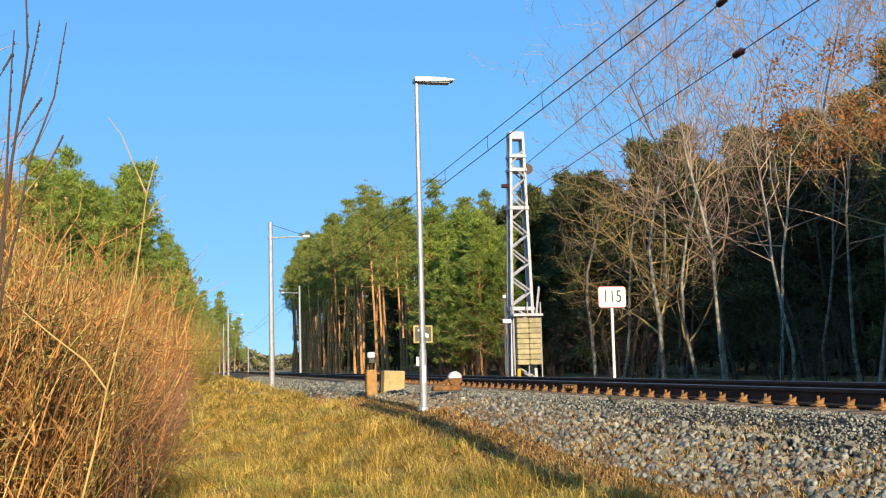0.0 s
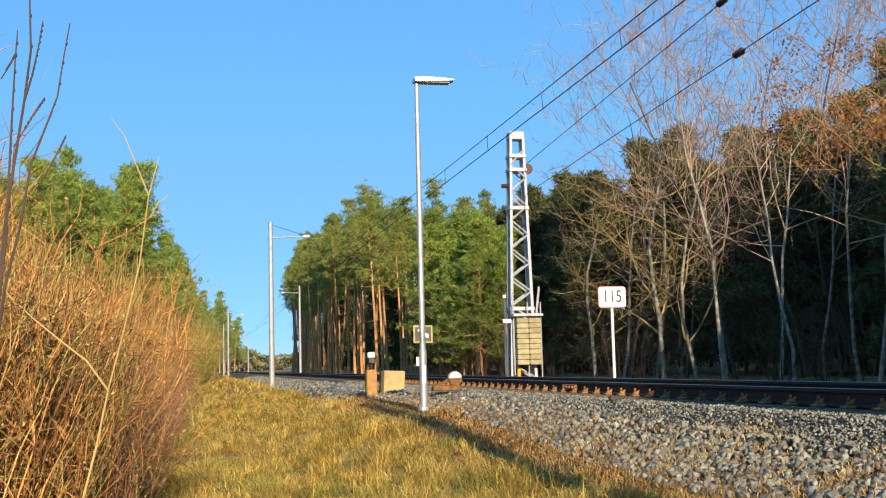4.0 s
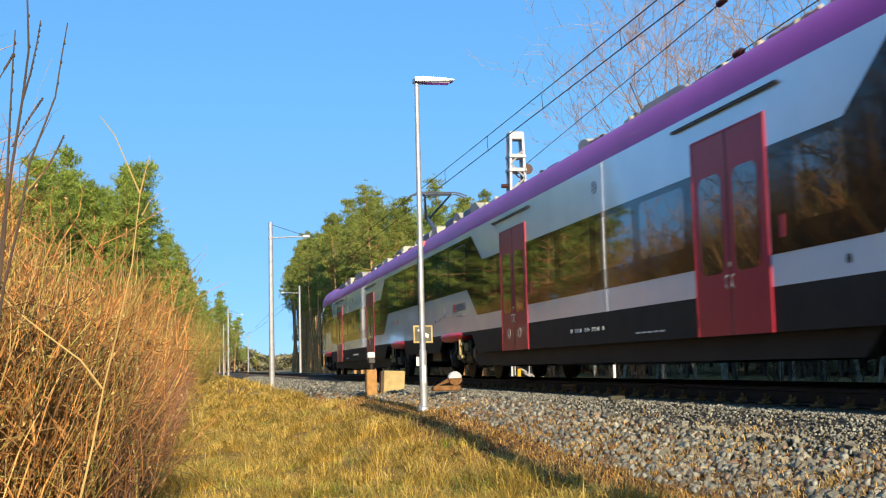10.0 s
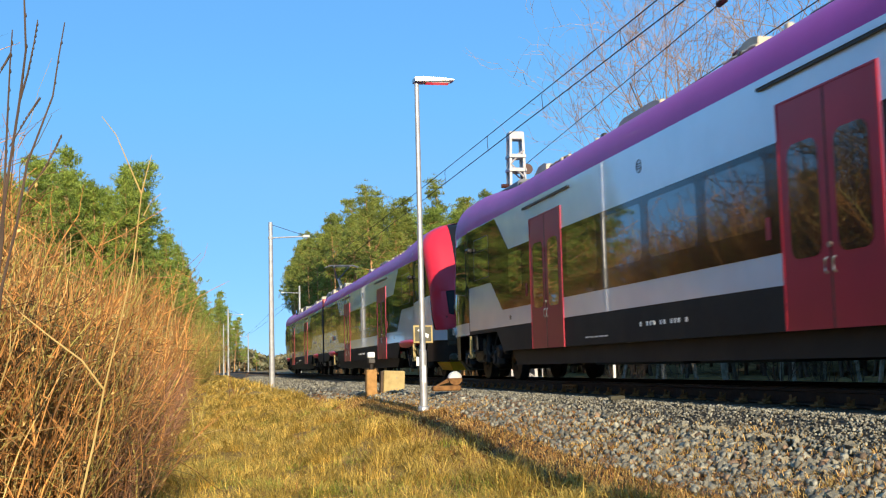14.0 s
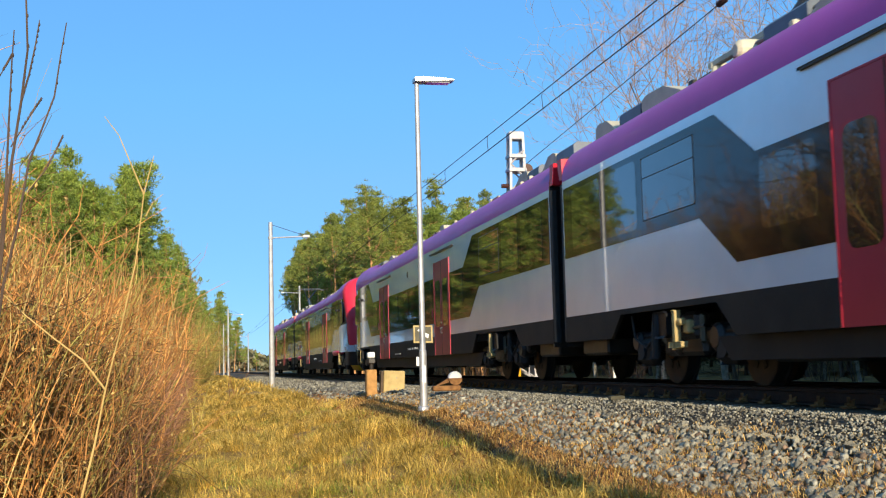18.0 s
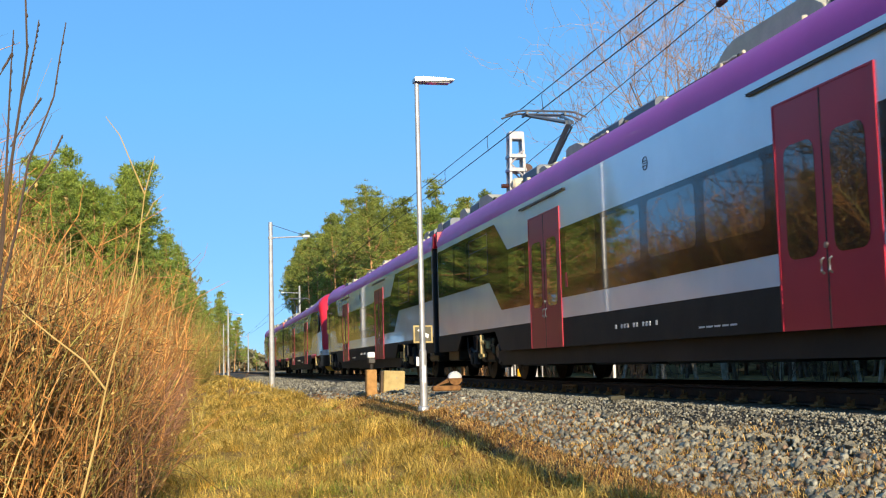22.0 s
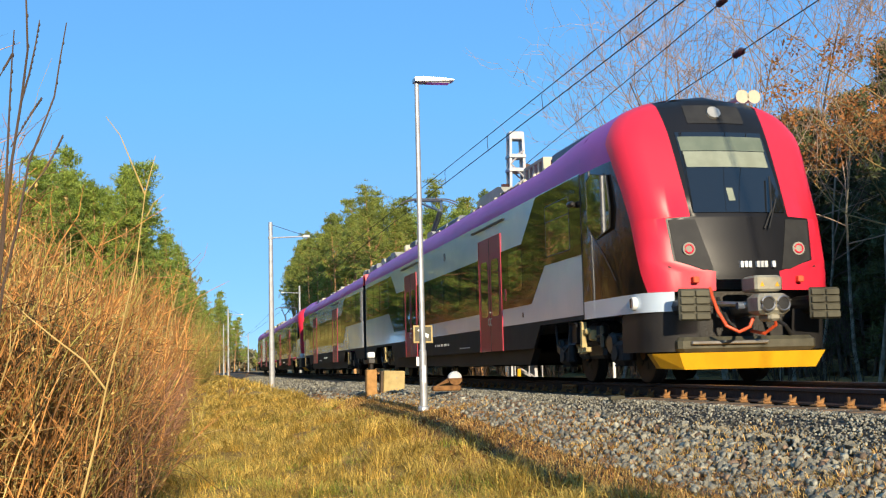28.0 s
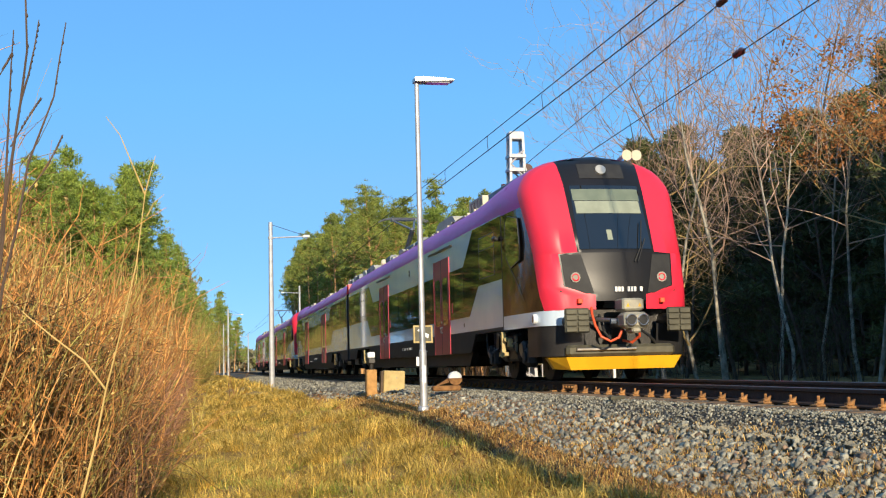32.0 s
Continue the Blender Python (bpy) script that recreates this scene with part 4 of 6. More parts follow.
            for sx in (-1, 1):
                # warm sunlight on the hub is put into its orange-brown colour
                part("wheel_hub", Bag().tube([(sx * 0.88, 0, 0), (sx * 0.885, 0, 0)], [0.10, 0.09], 16).box(sx * 0.885, sx * 0.89, -0.015, 0.015, 0.03, 0.085), M_RUST, ws, "wheel hub coloured orange-brown as if sunlit")
                part("tyre_tread", Bag().tube([(sx * 0.832, 0, 0), (sx * 0.836, 0, 0)], [0.415, 0.41], 24), M_WHEELFACE, ws)
    # underfloor boxes
    for u0, u1 in ((5.9, 7.6), (10.0, 12.4), (12.8, 16.2)):
        part("underfloor_box", Bag().box(-1.1, 1.1, min(d * u0, d * u1), max(d * u0, d * u1), 0.27, 0.56, c=0.04), M_UNDER, car)
    part("end_equipment_box", Bag().box(-1.25, 1.25, min(d * 0.25, d * 1.35), max(d * 0.25, d * 1.35), 0.42, 0.66, c=0.03), M_UNDER, car)

    # roof equipment: (shape, u0, u1, height over the roof)
    for shape, u0, u1, h in roof_kit:
        b, m, zr = Bag(), M_CREAM, 3.66
        y0, y1 = min(d * u0, d * u1), max(d * u0, d * u1)
        lab = "cream roof housing"
        if shape == "box":
            m, lab = M_GREYBOX, "blue-grey roof equipment box"
            b.plate([(-0.86, 3.50), (-0.86, zr + h - 0.05), (-0.80, zr + h), (0.80, zr + h), (0.86, zr + h - 0.05), (0.86, 3.50)], y0 + 0.03, y1 - 0.03, "y")
        elif shape == "wedge":
            b.plate([(d * u0, 3.50), (d * (u0 + 0.03), zr + h * 0.85), (d * (u0 + 0.18), zr + h), (d * (u0 + 0.5 * (u1 - u0)), zr + h * 0.95), (d * (u1 - 0.06), zr + 0.02), (d * u1, 3.50)], -0.86, 0.86, "x")
        elif shape == "fairing":
            b.plate([(d * (u0 + (u1 - u0) * k / 12), 3.50 + (zr + h - 3.50) * min(1.0, 1.35 * math.sin(math.pi * k / 12) ** 0.6)) for k in range(13)], -0.88, 0.88, "x")
        elif shape == "tank":
            r = h * 0.5
            b.tube([(x, (y0 + y1) / 2, zr + r) for x in (-0.92, -0.88, -0.82, 0.4)], [r * 0.55, r * 0.9, r, r], 16)
            b.box(-0.7, 0.4, y0, y1, 3.50, zr + 0.04)
        elif shape == "slots":
            b.box(-0.86, 0.86, y0, y1, zr + h - 0.05, zr + h)
            for k in range(5):
                yy = y0 + (y1 - y0 - 0.09) * k / 4
                for x in (-0.86, 0.68):
                    b.box(x, x + 0.06, yy, yy + 0.09, 3.50, zr + h - 0.05)
            for yy in (y0, y1 - 0.05):
                for x in (-0.86, -0.3, 0.15, 0.6):
                    b.box(x + 0.06, x + 0.14, yy, yy + 0.05, 3.50, zr + h - 0.05)
            part("louvre_core", Bag().box(-0.5, 0.5, y0 + 0.15, y1 - 0.15, 3.52, zr + h - 0.06), M_RUBBER, car)
        else:
            m, lab = M_UNDER, "flat dark louvred roof unit"
            b.box(-0.88, 0.88, y0, y1, 3.50, zr + h * 0.6, c=0.02)
            for k in range(5):
                yy = y0 + (y1 - y0 - 0.1) * k / 4
                b.box(-0.72, 0.72, yy, yy + 0.1, zr + h * 0.6, zr + h, c=0.02)
        part("roof_unit", b, m, car, lab, fix=True)
    kg = np.random.default_rng(int(abs(d) * 3 + 10 * red_nose + (pantograph > 0)))
    for k in range(16):
        a = float(kg.uniform(0.4, 22.5))
        q, zq = float(kg.uniform(0.02, 0.07)), float(kg.uniform(0.02, 0.05))
        part("roof_fitting", Bag().box(-1.03 - 0.04, -1.03 + 0.04, d * a - q, d * a + q, 3.56, 3.63 + zq, c=0.015), (M_CREAM, M_CREAM, M_UNDER)[k % 3], car)
    for k in range(3):
        a = float(kg.uniform(2, 20))
        pts = [(-1.02, d * (a + 0.12 * i), 3.64 + 0.018 * (i % 2)) for i in range(int(kg.integers(6, 12)))]
        part("roof_cable", Bag().tube(pts, 0.022, 6), M_CREAM, car, "pale cable along the roof edge")
    if pantograph:
        u = pantograph
        for k in range(7):
            a = u + 0.9 + 0.45 * k
            r = 0.06 + 0.02 * (k % 2)
            part("roof_insulator", Bag().tube([(-0.78, d * a, z) for z in (3.60, 3.66, 3.67, 3.72, 3.73, 3.79)], [r, r * 0.7, r, r * 0.7, r, r * 0.5], 10), M_CREAM, car)
        part("busbar", Bag().tube([(-0.78, d * (u + 0.9), 3.80), (-0.78, d * (u + 2.4), 3.82), (-0.6, d * (u + 3.6), 3.79)], 0.025, 6), M_COUPLER, car)
        base = Bag()
        for x in (-0.5, 0.5):
            base.box(x - 0.04, x + 0.04, min(d * u - 0.9, d * u + 0.9), max(d * u - 0.9, d * u + 0.9), 3.97, 4.05, c=0.01)
        for y in (-0.8, 0.0, 0.8):
            base.box(-0.55, 0.55, d * u + y - 0.04, d * u + y + 0.04, 3.95, 4.03, c=0.01)
        pan = part("pantograph", base, M_CREAM, car, "raised single-arm pantograph")
        for x, y in ((-0.5, -0.7), (0.5, -0.7), (-0.5, 0.7), (0.5, 0.7)):
            part("insulator", Bag().tube([(x, d * u + y, z) for z in (3.62, 3.70, 3.71, 3.79, 3.80, 3.88, 3.89, 3.96)], [0.10, 0.06, 0.10, 0.06, 0.10, 0.06, 0.09, 0.06], 10), M_CREAM, pan)
        y0 = d * (u + 0.6)
        yk = d * (u + 1.55)
        yh = d * (u - 0.1)
        part("lower_arm", Bag().tube([(0, y0 - d * 0.9, 4.03), (0, yk, 4.84)], [0.065, 0.05], 10).tube([(0.12, y0 - d * 1.2, 4.03), (0.08, yk - d * 0.1, 4.78)], 0.02, 6), M_GREYBOX, pan)
        part("upper_arm", Bag().tube([(-0.05, yk, 4.84), (-0.38, yh, 5.32)], [0.04, 0.028], 8).tube([(0.05, yk, 4.84), (0.38, yh, 5.32)], [0.04, 0.028], 8), M_GREYBOX, pan)
        for q in (-0.16, 0.16):
            xs = np.linspace(-0.85, 0.85, 15)
            part("contact_strip", Bag().tube([(x, yh + q, 5.385 - 0.28 * max(0, abs(x) - 0.52) ** 1.3 * 1.6) for x in xs], 0.022, 6), M_STEEL, pan, "pale contact strip with bent horns")
        part("head_frame", Bag().box(-0.42, -0.38, yh - 0.18, yh + 0.18, 5.31, 5.37).box(0.38, 0.42, yh - 0.18, yh + 0.18, 5.31, 5.37).tube([(-0.4, yh, 5.32), (0.4, yh, 5.32)], 0.02, 6), M_GREYBOX, pan)
    return car, wheelsets


KIT_AD = [("wedge", 0.05, 1.1, 0.28), ("box", 1.1, 2.0, 0.26), ("wedge", 2.0, 3.6, 0.28), ("flat", 3.7, 4.2, 0.12), ("tank", 4.7, 5.4, 0.26), ("box", 5.6, 6.6, 0.26), ("wedge", 6.7, 7.4, 0.16), ("wedge", 8.3, 9.5, 0.22), ("box", 9.5, 10.9, 0.2),
          ("box", 11.05, 12.3, 0.2), ("flat", 12.45, 13.9, 0.14), ("fairing", 14.0, 16.9, 0.28), ("slots", 18.1, 19.4, 0.32), ("box", 19.9, 22.4, 0.28)]
KIT_BC = [("box", 0.3, 1.3, 0.26), ("wedge", 1.3, 2.3, 0.28), ("box", 2.35, 3.1, 0.24), ("wedge", 3.1, 4.2, 0.26), ("flat", 4.3, 5.4, 0.13), ("flat", 6.9, 7.5, 0.09), ("flat", 9.2, 9.8, 0.14), ("wedge", 10.9, 11.7, 0.20),
          ("fairing", 13.4, 15.6, 0.14), ("flat", 16.6, 17.6, 0.09), ("wedge", 19.0, 20.0, 0.20), ("box", 20.9, 23.4, 0.20)]
GAP, PAIR = 0.7, 53.2
car_a, wheels_a = make_car("railcar", 1, False, "leading white and purple railcar with red doors", 4.2, KIT_AD, 2)
car_b, wheels_b = make_car("railcar", -1, True, "white and purple railcar with a red cab end", 0, KIT_BC, 2)
car_c, wheels_c = make_car("railcar", 1, False, "white and purple railcar with a dark cab end", 0, KIT_BC, 0)
car_d, wheels_d = make_car("railcar", -1, True, "rear railcar with red cab front and yellow plough", 4.4, KIT_AD, 0)
CARS = ((car_a, GAP, wheels_a), (car_b, 0.0, wheels_b), (car_c, GAP - PAIR, wheels_c), (car_d, -PAIR, wheels_d))
# way of the train: seconds, and metres of the first pair's joint along the track
RUN = [(0.0, -58.5), (2.0, -40.3), (4.0, -22.0), (5.5, -8.3), (6.0, -3.8), (7.0, 5.2), (7.5, 9.65), (8.0, 13.95), (8.5, 17.9), (9.0, 21.6), (9.5, 25.25), (10.0, 28.8), (10.5, 32.25), (11.0, 35.6), (11.5, 38.8),
       (12.0, 41.9), (12.5, 44.95), (13.0, 47.84), (13.5, 50.57), (14.0, 53.16), (14.5, 55.7), (15.5, 60.4), (16.5, 64.67), (17.0, 66.65), (17.5, 68.53), (18.0, 70.28), (18.5, 71.92), (19.0, 73.41), (19.5, 74.77),
       (20.0, 75.98), (20.5, 77.08), (21.0, 78.08), (22.0, 80.05), (23.0, 82.0), (24.0, 84.0), (25.0, 86.12), (26.0, 88.25), (27.0, 90.36), (27.5, 91.41), (28.0, 92.45), (28.5, 93.4), (29.0, 94.3), (29.5, 95.08),
       (30.0, 95.74), (30.5, 96.27), (31.0, 96.67), (31.5, 96.96), (32.0, 97.1)]


# ---- lineside things ----
def lamp_post(x, y, z0, h):
    t = thing("street_lamp", "slim galvanised lamp post with a flat head on ballast", "street lamp", pose(x, y, z0))
    pole = part("pole", Bag().tube([(0, 0, -0.4), (0, 0, 1.0), (0, 0, 1.02), (0, 0, h - 0.06)], [0.067, 0.065, 0.052, 0.04], 14), M_GALV, t, smooth=False)
    part("access_door", Bag().box(-0.035, 0.035, -0.07, -0.06, 0.45, 0.75, c=0.004), M_GALV, pole)
    part("elbow", Bag().tube([(0, 0, h - 0.1), (0, 0, h - 0.02), (0.06, 0, h), (0.14, 0, h + 0.005)], 0.042, 10), M_GALV, t)
    hd = Bag().plate([(-0.05, 0.035), (0.1, 0.045), (0.42, 0.035), (0.66, 0.01), (0.66, -0.008), (0.1, -0.04), (-0.05, -0.035)], -0.13, 0.13, "y")
    head = part("lamp_head", Bag().add([(v[0], v[1], v[2] + h) for v in hd.v[0]], hd.f), M_GALV, t, "flat grey luminaire")
    part("lamp_lens", Bag().box(0.16, 0.58, -0.1, 0.1, h - 0.05, h - 0.035), M_LAMPGLASS, head)
    part("base_collar", Bag().tube([(0, 0, -0.02), (0, 0, 0.03), (0, 0, 0.05)], [0.11, 0.10, 0.07], 14), M_GALV, t)
    return t


lamp_post(-3.10, 20.0, -0.42, 5.77)


def catenary_pole(x, y, z0, h, side, label, r=0.14):
    """Round steel pole with a bracket arm over the track; side is +1 when the arm points to +x."""
    t = thing("catenary_pole", label, "catenary pole", pose(x, y, z0), group="catenary poles")
    part("pole", Bag().tube([(0, 0, -0.3), (0, 0, h)], [r, r * 0.68], 12), M_GALV, t)
    part("foundation", Bag().box(-0.28, 0.28, -0.28, 0.28, -0.5, 0.02, c=0.03), M_CONCRETE, t)
    top = h - 0.75
    arm = part("bracket_arm", Bag().tube([(0, 0, top), (side * 1.75, 0, top + 0.08)], 0.035, 8), M_GALV, t)
    part("stay", Bag().tube([(0, 0, h - 0.1), (side * 1.6, 0, top + 0.12)], 0.012, 6), M_WIRE, t)
    part("insulator", Bag().tube([(side * (1.55 + 0.05 * k), 0, top + 0.08) for k in range(7)], [0.05, 0.08] * 3 + [0.05], 8), M_SIGNWHITE, arm)
    part("pole_band", Bag().tube([(0, 0, top - 0.06), (0, 0, top + 0.06)], 0.13, 10), M_GALV, t)
    return t


catenary_pole(-3.6, 56.0, -0.54, 7.85, 1, "pale steel catenary pole with a bracket arm on the grass slope")
catenary_pole(-3.6, 148.0, -0.5, 8.4, 1, "distant pale catenary pole with a bracket arm")
catenary_pole(-3.3, 196.0, -0.5, 8.3, 1, "distant pale catenary pole with a bracket arm")
catenary_pole(2.9, 119.0, -0.5, 9.2, -1, "pale steel catenary pole beside the pine stand")
catenary_pole(3.2, 262.0, -0.5, 8.9, -1, "far pale catenary pole beside the track")
catenary_pole(-3.6, -1.5, -0.7, 9.0, 1, "stout catenary pole behind the viewpoint that shades the slope", 0.19)


def lattice_mast(x, y, z0):
    t = thing("lattice_mast", "pale lattice anchor mast with a stack of concrete tension weights", "catenary mast", pose(x, y, z0))
    h = 8.15

    def half(z):
        return np.interp(z, [0, h], [0.40, 0.20])
    for sx in (-1, 1):
        for sy in (-1, 1):
            b = Bag()
            pts0, pts1 = (sx * half(0), sy * 0.22, -0.3), (sx * half(h), sy * 0.18, h)
            b.add([(pts0[0] - 0.055, pts0[1] - 0.055, pts0[2]), (pts0[0] + 0.045, pts0[1] - 0.045, pts0[2]), (pts0[0] + 0.045, pts0[1] + 0.045, pts0[2]), (pts0[0] - 0.045, pts0[1] + 0.045, pts0[2]),
                   (pts1[0] - 0.04, pts1[1] - 0.04, pts1[2]), (pts1[0] + 0.04, pts1[1] - 0.04, pts1[2]), (pts1[0] + 0.04, pts1[1] + 0.04, pts1[2]), (pts1[0] - 0.04, pts1[1] + 0.04, pts1[2])], CUBE.tolist())
            part("leg", b, M_MASTPAINT, t)
    z, k = 0.2, 0
    while z < h - 0.9:
        step = 0.46
        for sy in (-0.22, 0.22):
            a, c = (-1, 1) if k % 2 else (1, -1)
            part("lacing_bar", Bag().tube([(a * half(z), sy, z), (c * half(z + step), sy, z + step)], 0.03, 4), M_MASTPAINT, t)
        if k % 2:
            for sx in (-1, 1):
                part("lacing_bar", Bag().tube([(sx * half(z), -0.2, z), (sx * half(z + step), 0.2, z + step)], 0.025, 4), M_MASTPAINT, t)
        z += step
        k += 1
    for zz in (2.35, 5.6, 6.85, 7.3):
        part("cross_plate", Bag().box(-half(zz) - 0.06, half(zz) + 0.06, -0.27, 0.27, zz, zz + 0.12, c=0.01), M_MASTPAINT, t)
    part("cap", Bag().box(-0.245, 0.245, -0.22, 0.22, h - 0.24, h + 0.02, c=0.02), M_MASTPAINT, t, "solid plated mast head")
    # tension weights in two columns
    for c in range(2):
        for r in range(9):
            part("concrete_weight", Bag().box(-0.30 + c * 0.40, 0.09 + c * 0.40, -0.62, -0.30, 0.62 + r * 0.165, 0.775 + r * 0.165, c=0.02), M_CONCRETE, t)
    for xx in (-0.36, 0.1, 0.53):
        part("guide_rod", Bag().tube([(xx, -0.46, 0.1 if xx > 0.2 else 0.3), (xx, -0.46, 2.6)], 0.02, 6), M_MASTPAINT, t)
    part("weight_bracket", Bag().box(-0.42, 0.56, -0.66, -0.2, 2.15, 2.24, c=0.01), M_MASTPAINT, t)
    part("warning_sleeve", Bag().tube([(-0.2, -0.34, 0.15), (-0.2, -0.34, 0.5)], 0.06, 8), M_YELLOW, t, "yellow guard sleeve")
    part("strut", Bag().tube([(0.42, -0.3, 2.1), (0.55, -0.3, 3.1)], 0.04, 6), M_MASTPAINT, t)
    part("switch_rod", Bag().tube([(-0.62, -0.3, 0.4), (-0.60, -0.3, 2.75)], 0.03, 6), M_GREYBOX, t)
    part("rod_clamp", Bag().box(-0.68, -0.40, -0.36, -0.24, 1.95, 2.08, c=0.01).disc((-0.6, -0.3, 2.8), (0, 0, 1), 0.06, 0.1, 8), M_SIGNWHITE, t)
    part("pulley", Bag().disc((0.36, -0.1, 6.95), (0, 1, 0), 0.17, 0.06, 16), M_INSUL, t, "dark tension pulley")
    part("side_insulator", Bag().disc((-0.36, 0, 6.4), (1, 0, 0), 0.07, 0.3, 10), M_INSUL, t)
    return t


lattice_mast(3.2, 36.4, -0.35)


def wire(name, pts, r, label, sag=0.0, n=24):
    p = []
    for a, c in zip(pts, pts[1:]):
        a, c = np.array(a), np.array(c)
        for t in np.linspace(0, 1, n, endpoint=False):
            q = a + (c - a) * t
            q[2] -= sag * 4 * t * (1 - t)
            p.append(q)
    p.append(np.array(pts[-1]))
    w = thing(name, label, "overhead wire")
    part("cable", Bag().tube(p, r, 5), M_WIRE, w)
    return w


wire("contact_wire", [(0.1, -60, 5.44), (-0.1, 56, 5.46), (0.1, 119, 5.46), (-0.1, 260, 5.46)], 0.011, "dark copper contact wire over the track")
mw = wire("messenger_wire", [(0.05, -60, 6.1), (0.0, 56, 6.1), (0.05, 119, 6.1), (0.0, 260, 6.1)], 0.010, "dark messenger cable above the contact wire", 0.32)
for y in (8.5, 13.2, 18.0, 22.6, 27.3, 32.4, 38.0, 44.0, 50.0):
    t = (y + 60) / 116
    part("dropper", Bag().tube([(0.0, y, 6.1 - 0.32 * 4 * t * (1 - t)), (0.0, y + 0.06, 5.75), (0.0, y, 5.455)], 0.007, 4), M_WIRE, mw)


def anchor_wire(p0, p1, at, label):
    """A wire that ends on the mast, with a brown insulator at the fraction at of its length."""
    w = wire("anchor_wire", [p0, p1], 0.010, label)
    a, c = np.array(p0, float), np.array(p1, float)
    d = (c - a) / np.linalg.norm(c - a)
    q = a + (c - a) * at
    part("insulator", Bag().tube([q + d * (k * 0.07 - 0.25) for k in range(8)], [0.02, 0.065, 0.03, 0.07, 0.03, 0.07, 0.03, 0.02], 10), M_INSUL, w, "brown ribbed insulator")
    return w


def on_line(y0, x0, z0, y1, x1, z1, y):
    t = (y - y0) / (y1 - y0)
    return (x0 + (x1 - x0) * t, y, z0 + (z1 - z0) * t)


anchor_wire((3.5, 36.3, 6.75), on_line(36.3, 3.5, 6.75, 19.5, 2.32, 6.66, -25), (36.3 - 18.9) / 61.3, "tensioned anchor cable from the lattice mast")
anchor_wire((3.45, 36.3, 5.75), on_line(36.3, 3.45, 5.75, 18.7, 2.28, 5.56, -25), (36.3 - 18.3) / 61.3, "lower anchor cable from the lattice mast")


def km_sign(x, y, z0):
    t = thing("kilometre_sign", "white rectangular sign reading 115 on a pale post", "sign", pose(x, y, z0))
    part("post", Bag().tube([(0, 0, -0.3), (0, 0, 1.95)], 0.038, 8), M_SIGNWHITE, t)
    k, w, hgt, cz = 0.07, 0.36, 0.26, 2.06
    poly = []
    for cx, cz2, a0 in ((w - k, hgt - k, 0), (-w + k, hgt - k, 90), (-w + k, -hgt + k, 180), (w - k, -hgt + k, 270)):
        poly += [(cx + k * math.cos(radians(a0 + q)), cz + cz2 + k * math.sin(radians(a0 + q))) for q in (0, 30, 60, 90)]
    pl = part("plate", Bag().plate(poly, -0.055, -0.04, "y"), M_SIGNWHITE, t, fix=True)
    part("plate_edge", Bag().plate([(a * 1.03, cz + (c - cz) * 1.04) for a, c in poly], -0.04, -0.03, "y"), M_RED, pl, fix=True)
    fc = bpy.data.curves.new("digits", "FONT")
    fc.body, fc.size, fc.align_x, fc.align_y, fc.extrude = "115", 0.44, "CENTER", "CENTER", 0.002
    fc.materials.append(M_SIGNDARK)
    tx = new("digits", fc)
    tx.parent = pl
    tx.matrix_basis = Matrix.Translation((0, -0.059, cz)) @ pose(0, 0, 0, 90, 0, 0)
    tx.scale = (0.8, 1.0, 1.0)
    return t


km_sign(3.37, 28.3, -0.12)


def shunting_sign(x, y, z0):
    t = thing("shunting_sign", "square sign with a pale arrow and orange rim on a post", "sign", pose(x, y, z0))
    part("post", Bag().tube([(0.02, 0.03, -0.2), (0.02, 0.03, 1.3)], 0.03, 8), M_GALV, t)
    p = part("plate", Bag().box(-0.2, 0.2, -0.01, 0.01, 1.08, 1.44, c=0.008), M_PALEBOX, t)
    part("panel", Bag().box(-0.165, 0.165, -0.014, -0.01, 1.115, 1.405), M_BUFFER, p)
    part("arrow", Bag().plate([(-0.12, 1.34), (-0.02, 1.26), (0.10, 1.17), (0.12, 1.25), (0.02, 1.30), (-0.05, 1.38)], -0.019, -0.014, "y"), M_SIGNWHITE, p, "white arrow")
    part("small_plate", Bag().box(-0.15, -0.02, -0.01, 0.01, 0.62, 0.80, c=0.005), M_SIGNWHITE, t)
    return t


shunting_sign(-2.45, 23.4, -0.3)


def signal_box():
    t = thing("ground_signal", "small orange cabinet with a lantern on top, on the ballast", "signal box", pose(-2.85, 28.2, -0.42))
    part("cabinet", Bag().box(-0.13, 0.13, -0.13, 0.13, 0.0, 0.68, c=0.015), M_WOODBOX, t)
    part("neck", Bag().tube([(0.02, 0, 0.66), (0.02, 0, 0.86)], 0.05, 10), M_UNDER, t)
    part("lantern", Bag().box(-0.07, 0.11, -0.08, 0.08, 0.82, 0.96, c=0.02), M_UNDER, t)
    part("lens", Bag().box(-0.08, 0.10, -0.09, 0.07, 0.96, 1.10, c=0.02), M_SIGNWHITE, t, "white lantern lens")
    u = thing("cable_cabinet", "ochre flat cabinet standing tilted on the ballast", "cabinet", pose(-2.32, 28.2, -0.40, 0, 3, 4))
    part("case", Bag().box(-0.26, 0.26, -0.10, 0.10, 0.0, 0.62, c=0.015), M_PALEBOX, u)
    part("side_board", Bag().box(-0.33, -0.27, -0.09, 0.09, 0.0, 0.60, c=0.01), M_SLEEPER, u)
    for k in (0.2, 0.45):
        part("bolt", Bag().disc((0.05, -0.105, k), (0, 1, 0), 0.015, 0.02, 8), M_STEEL, u)


signal_box()


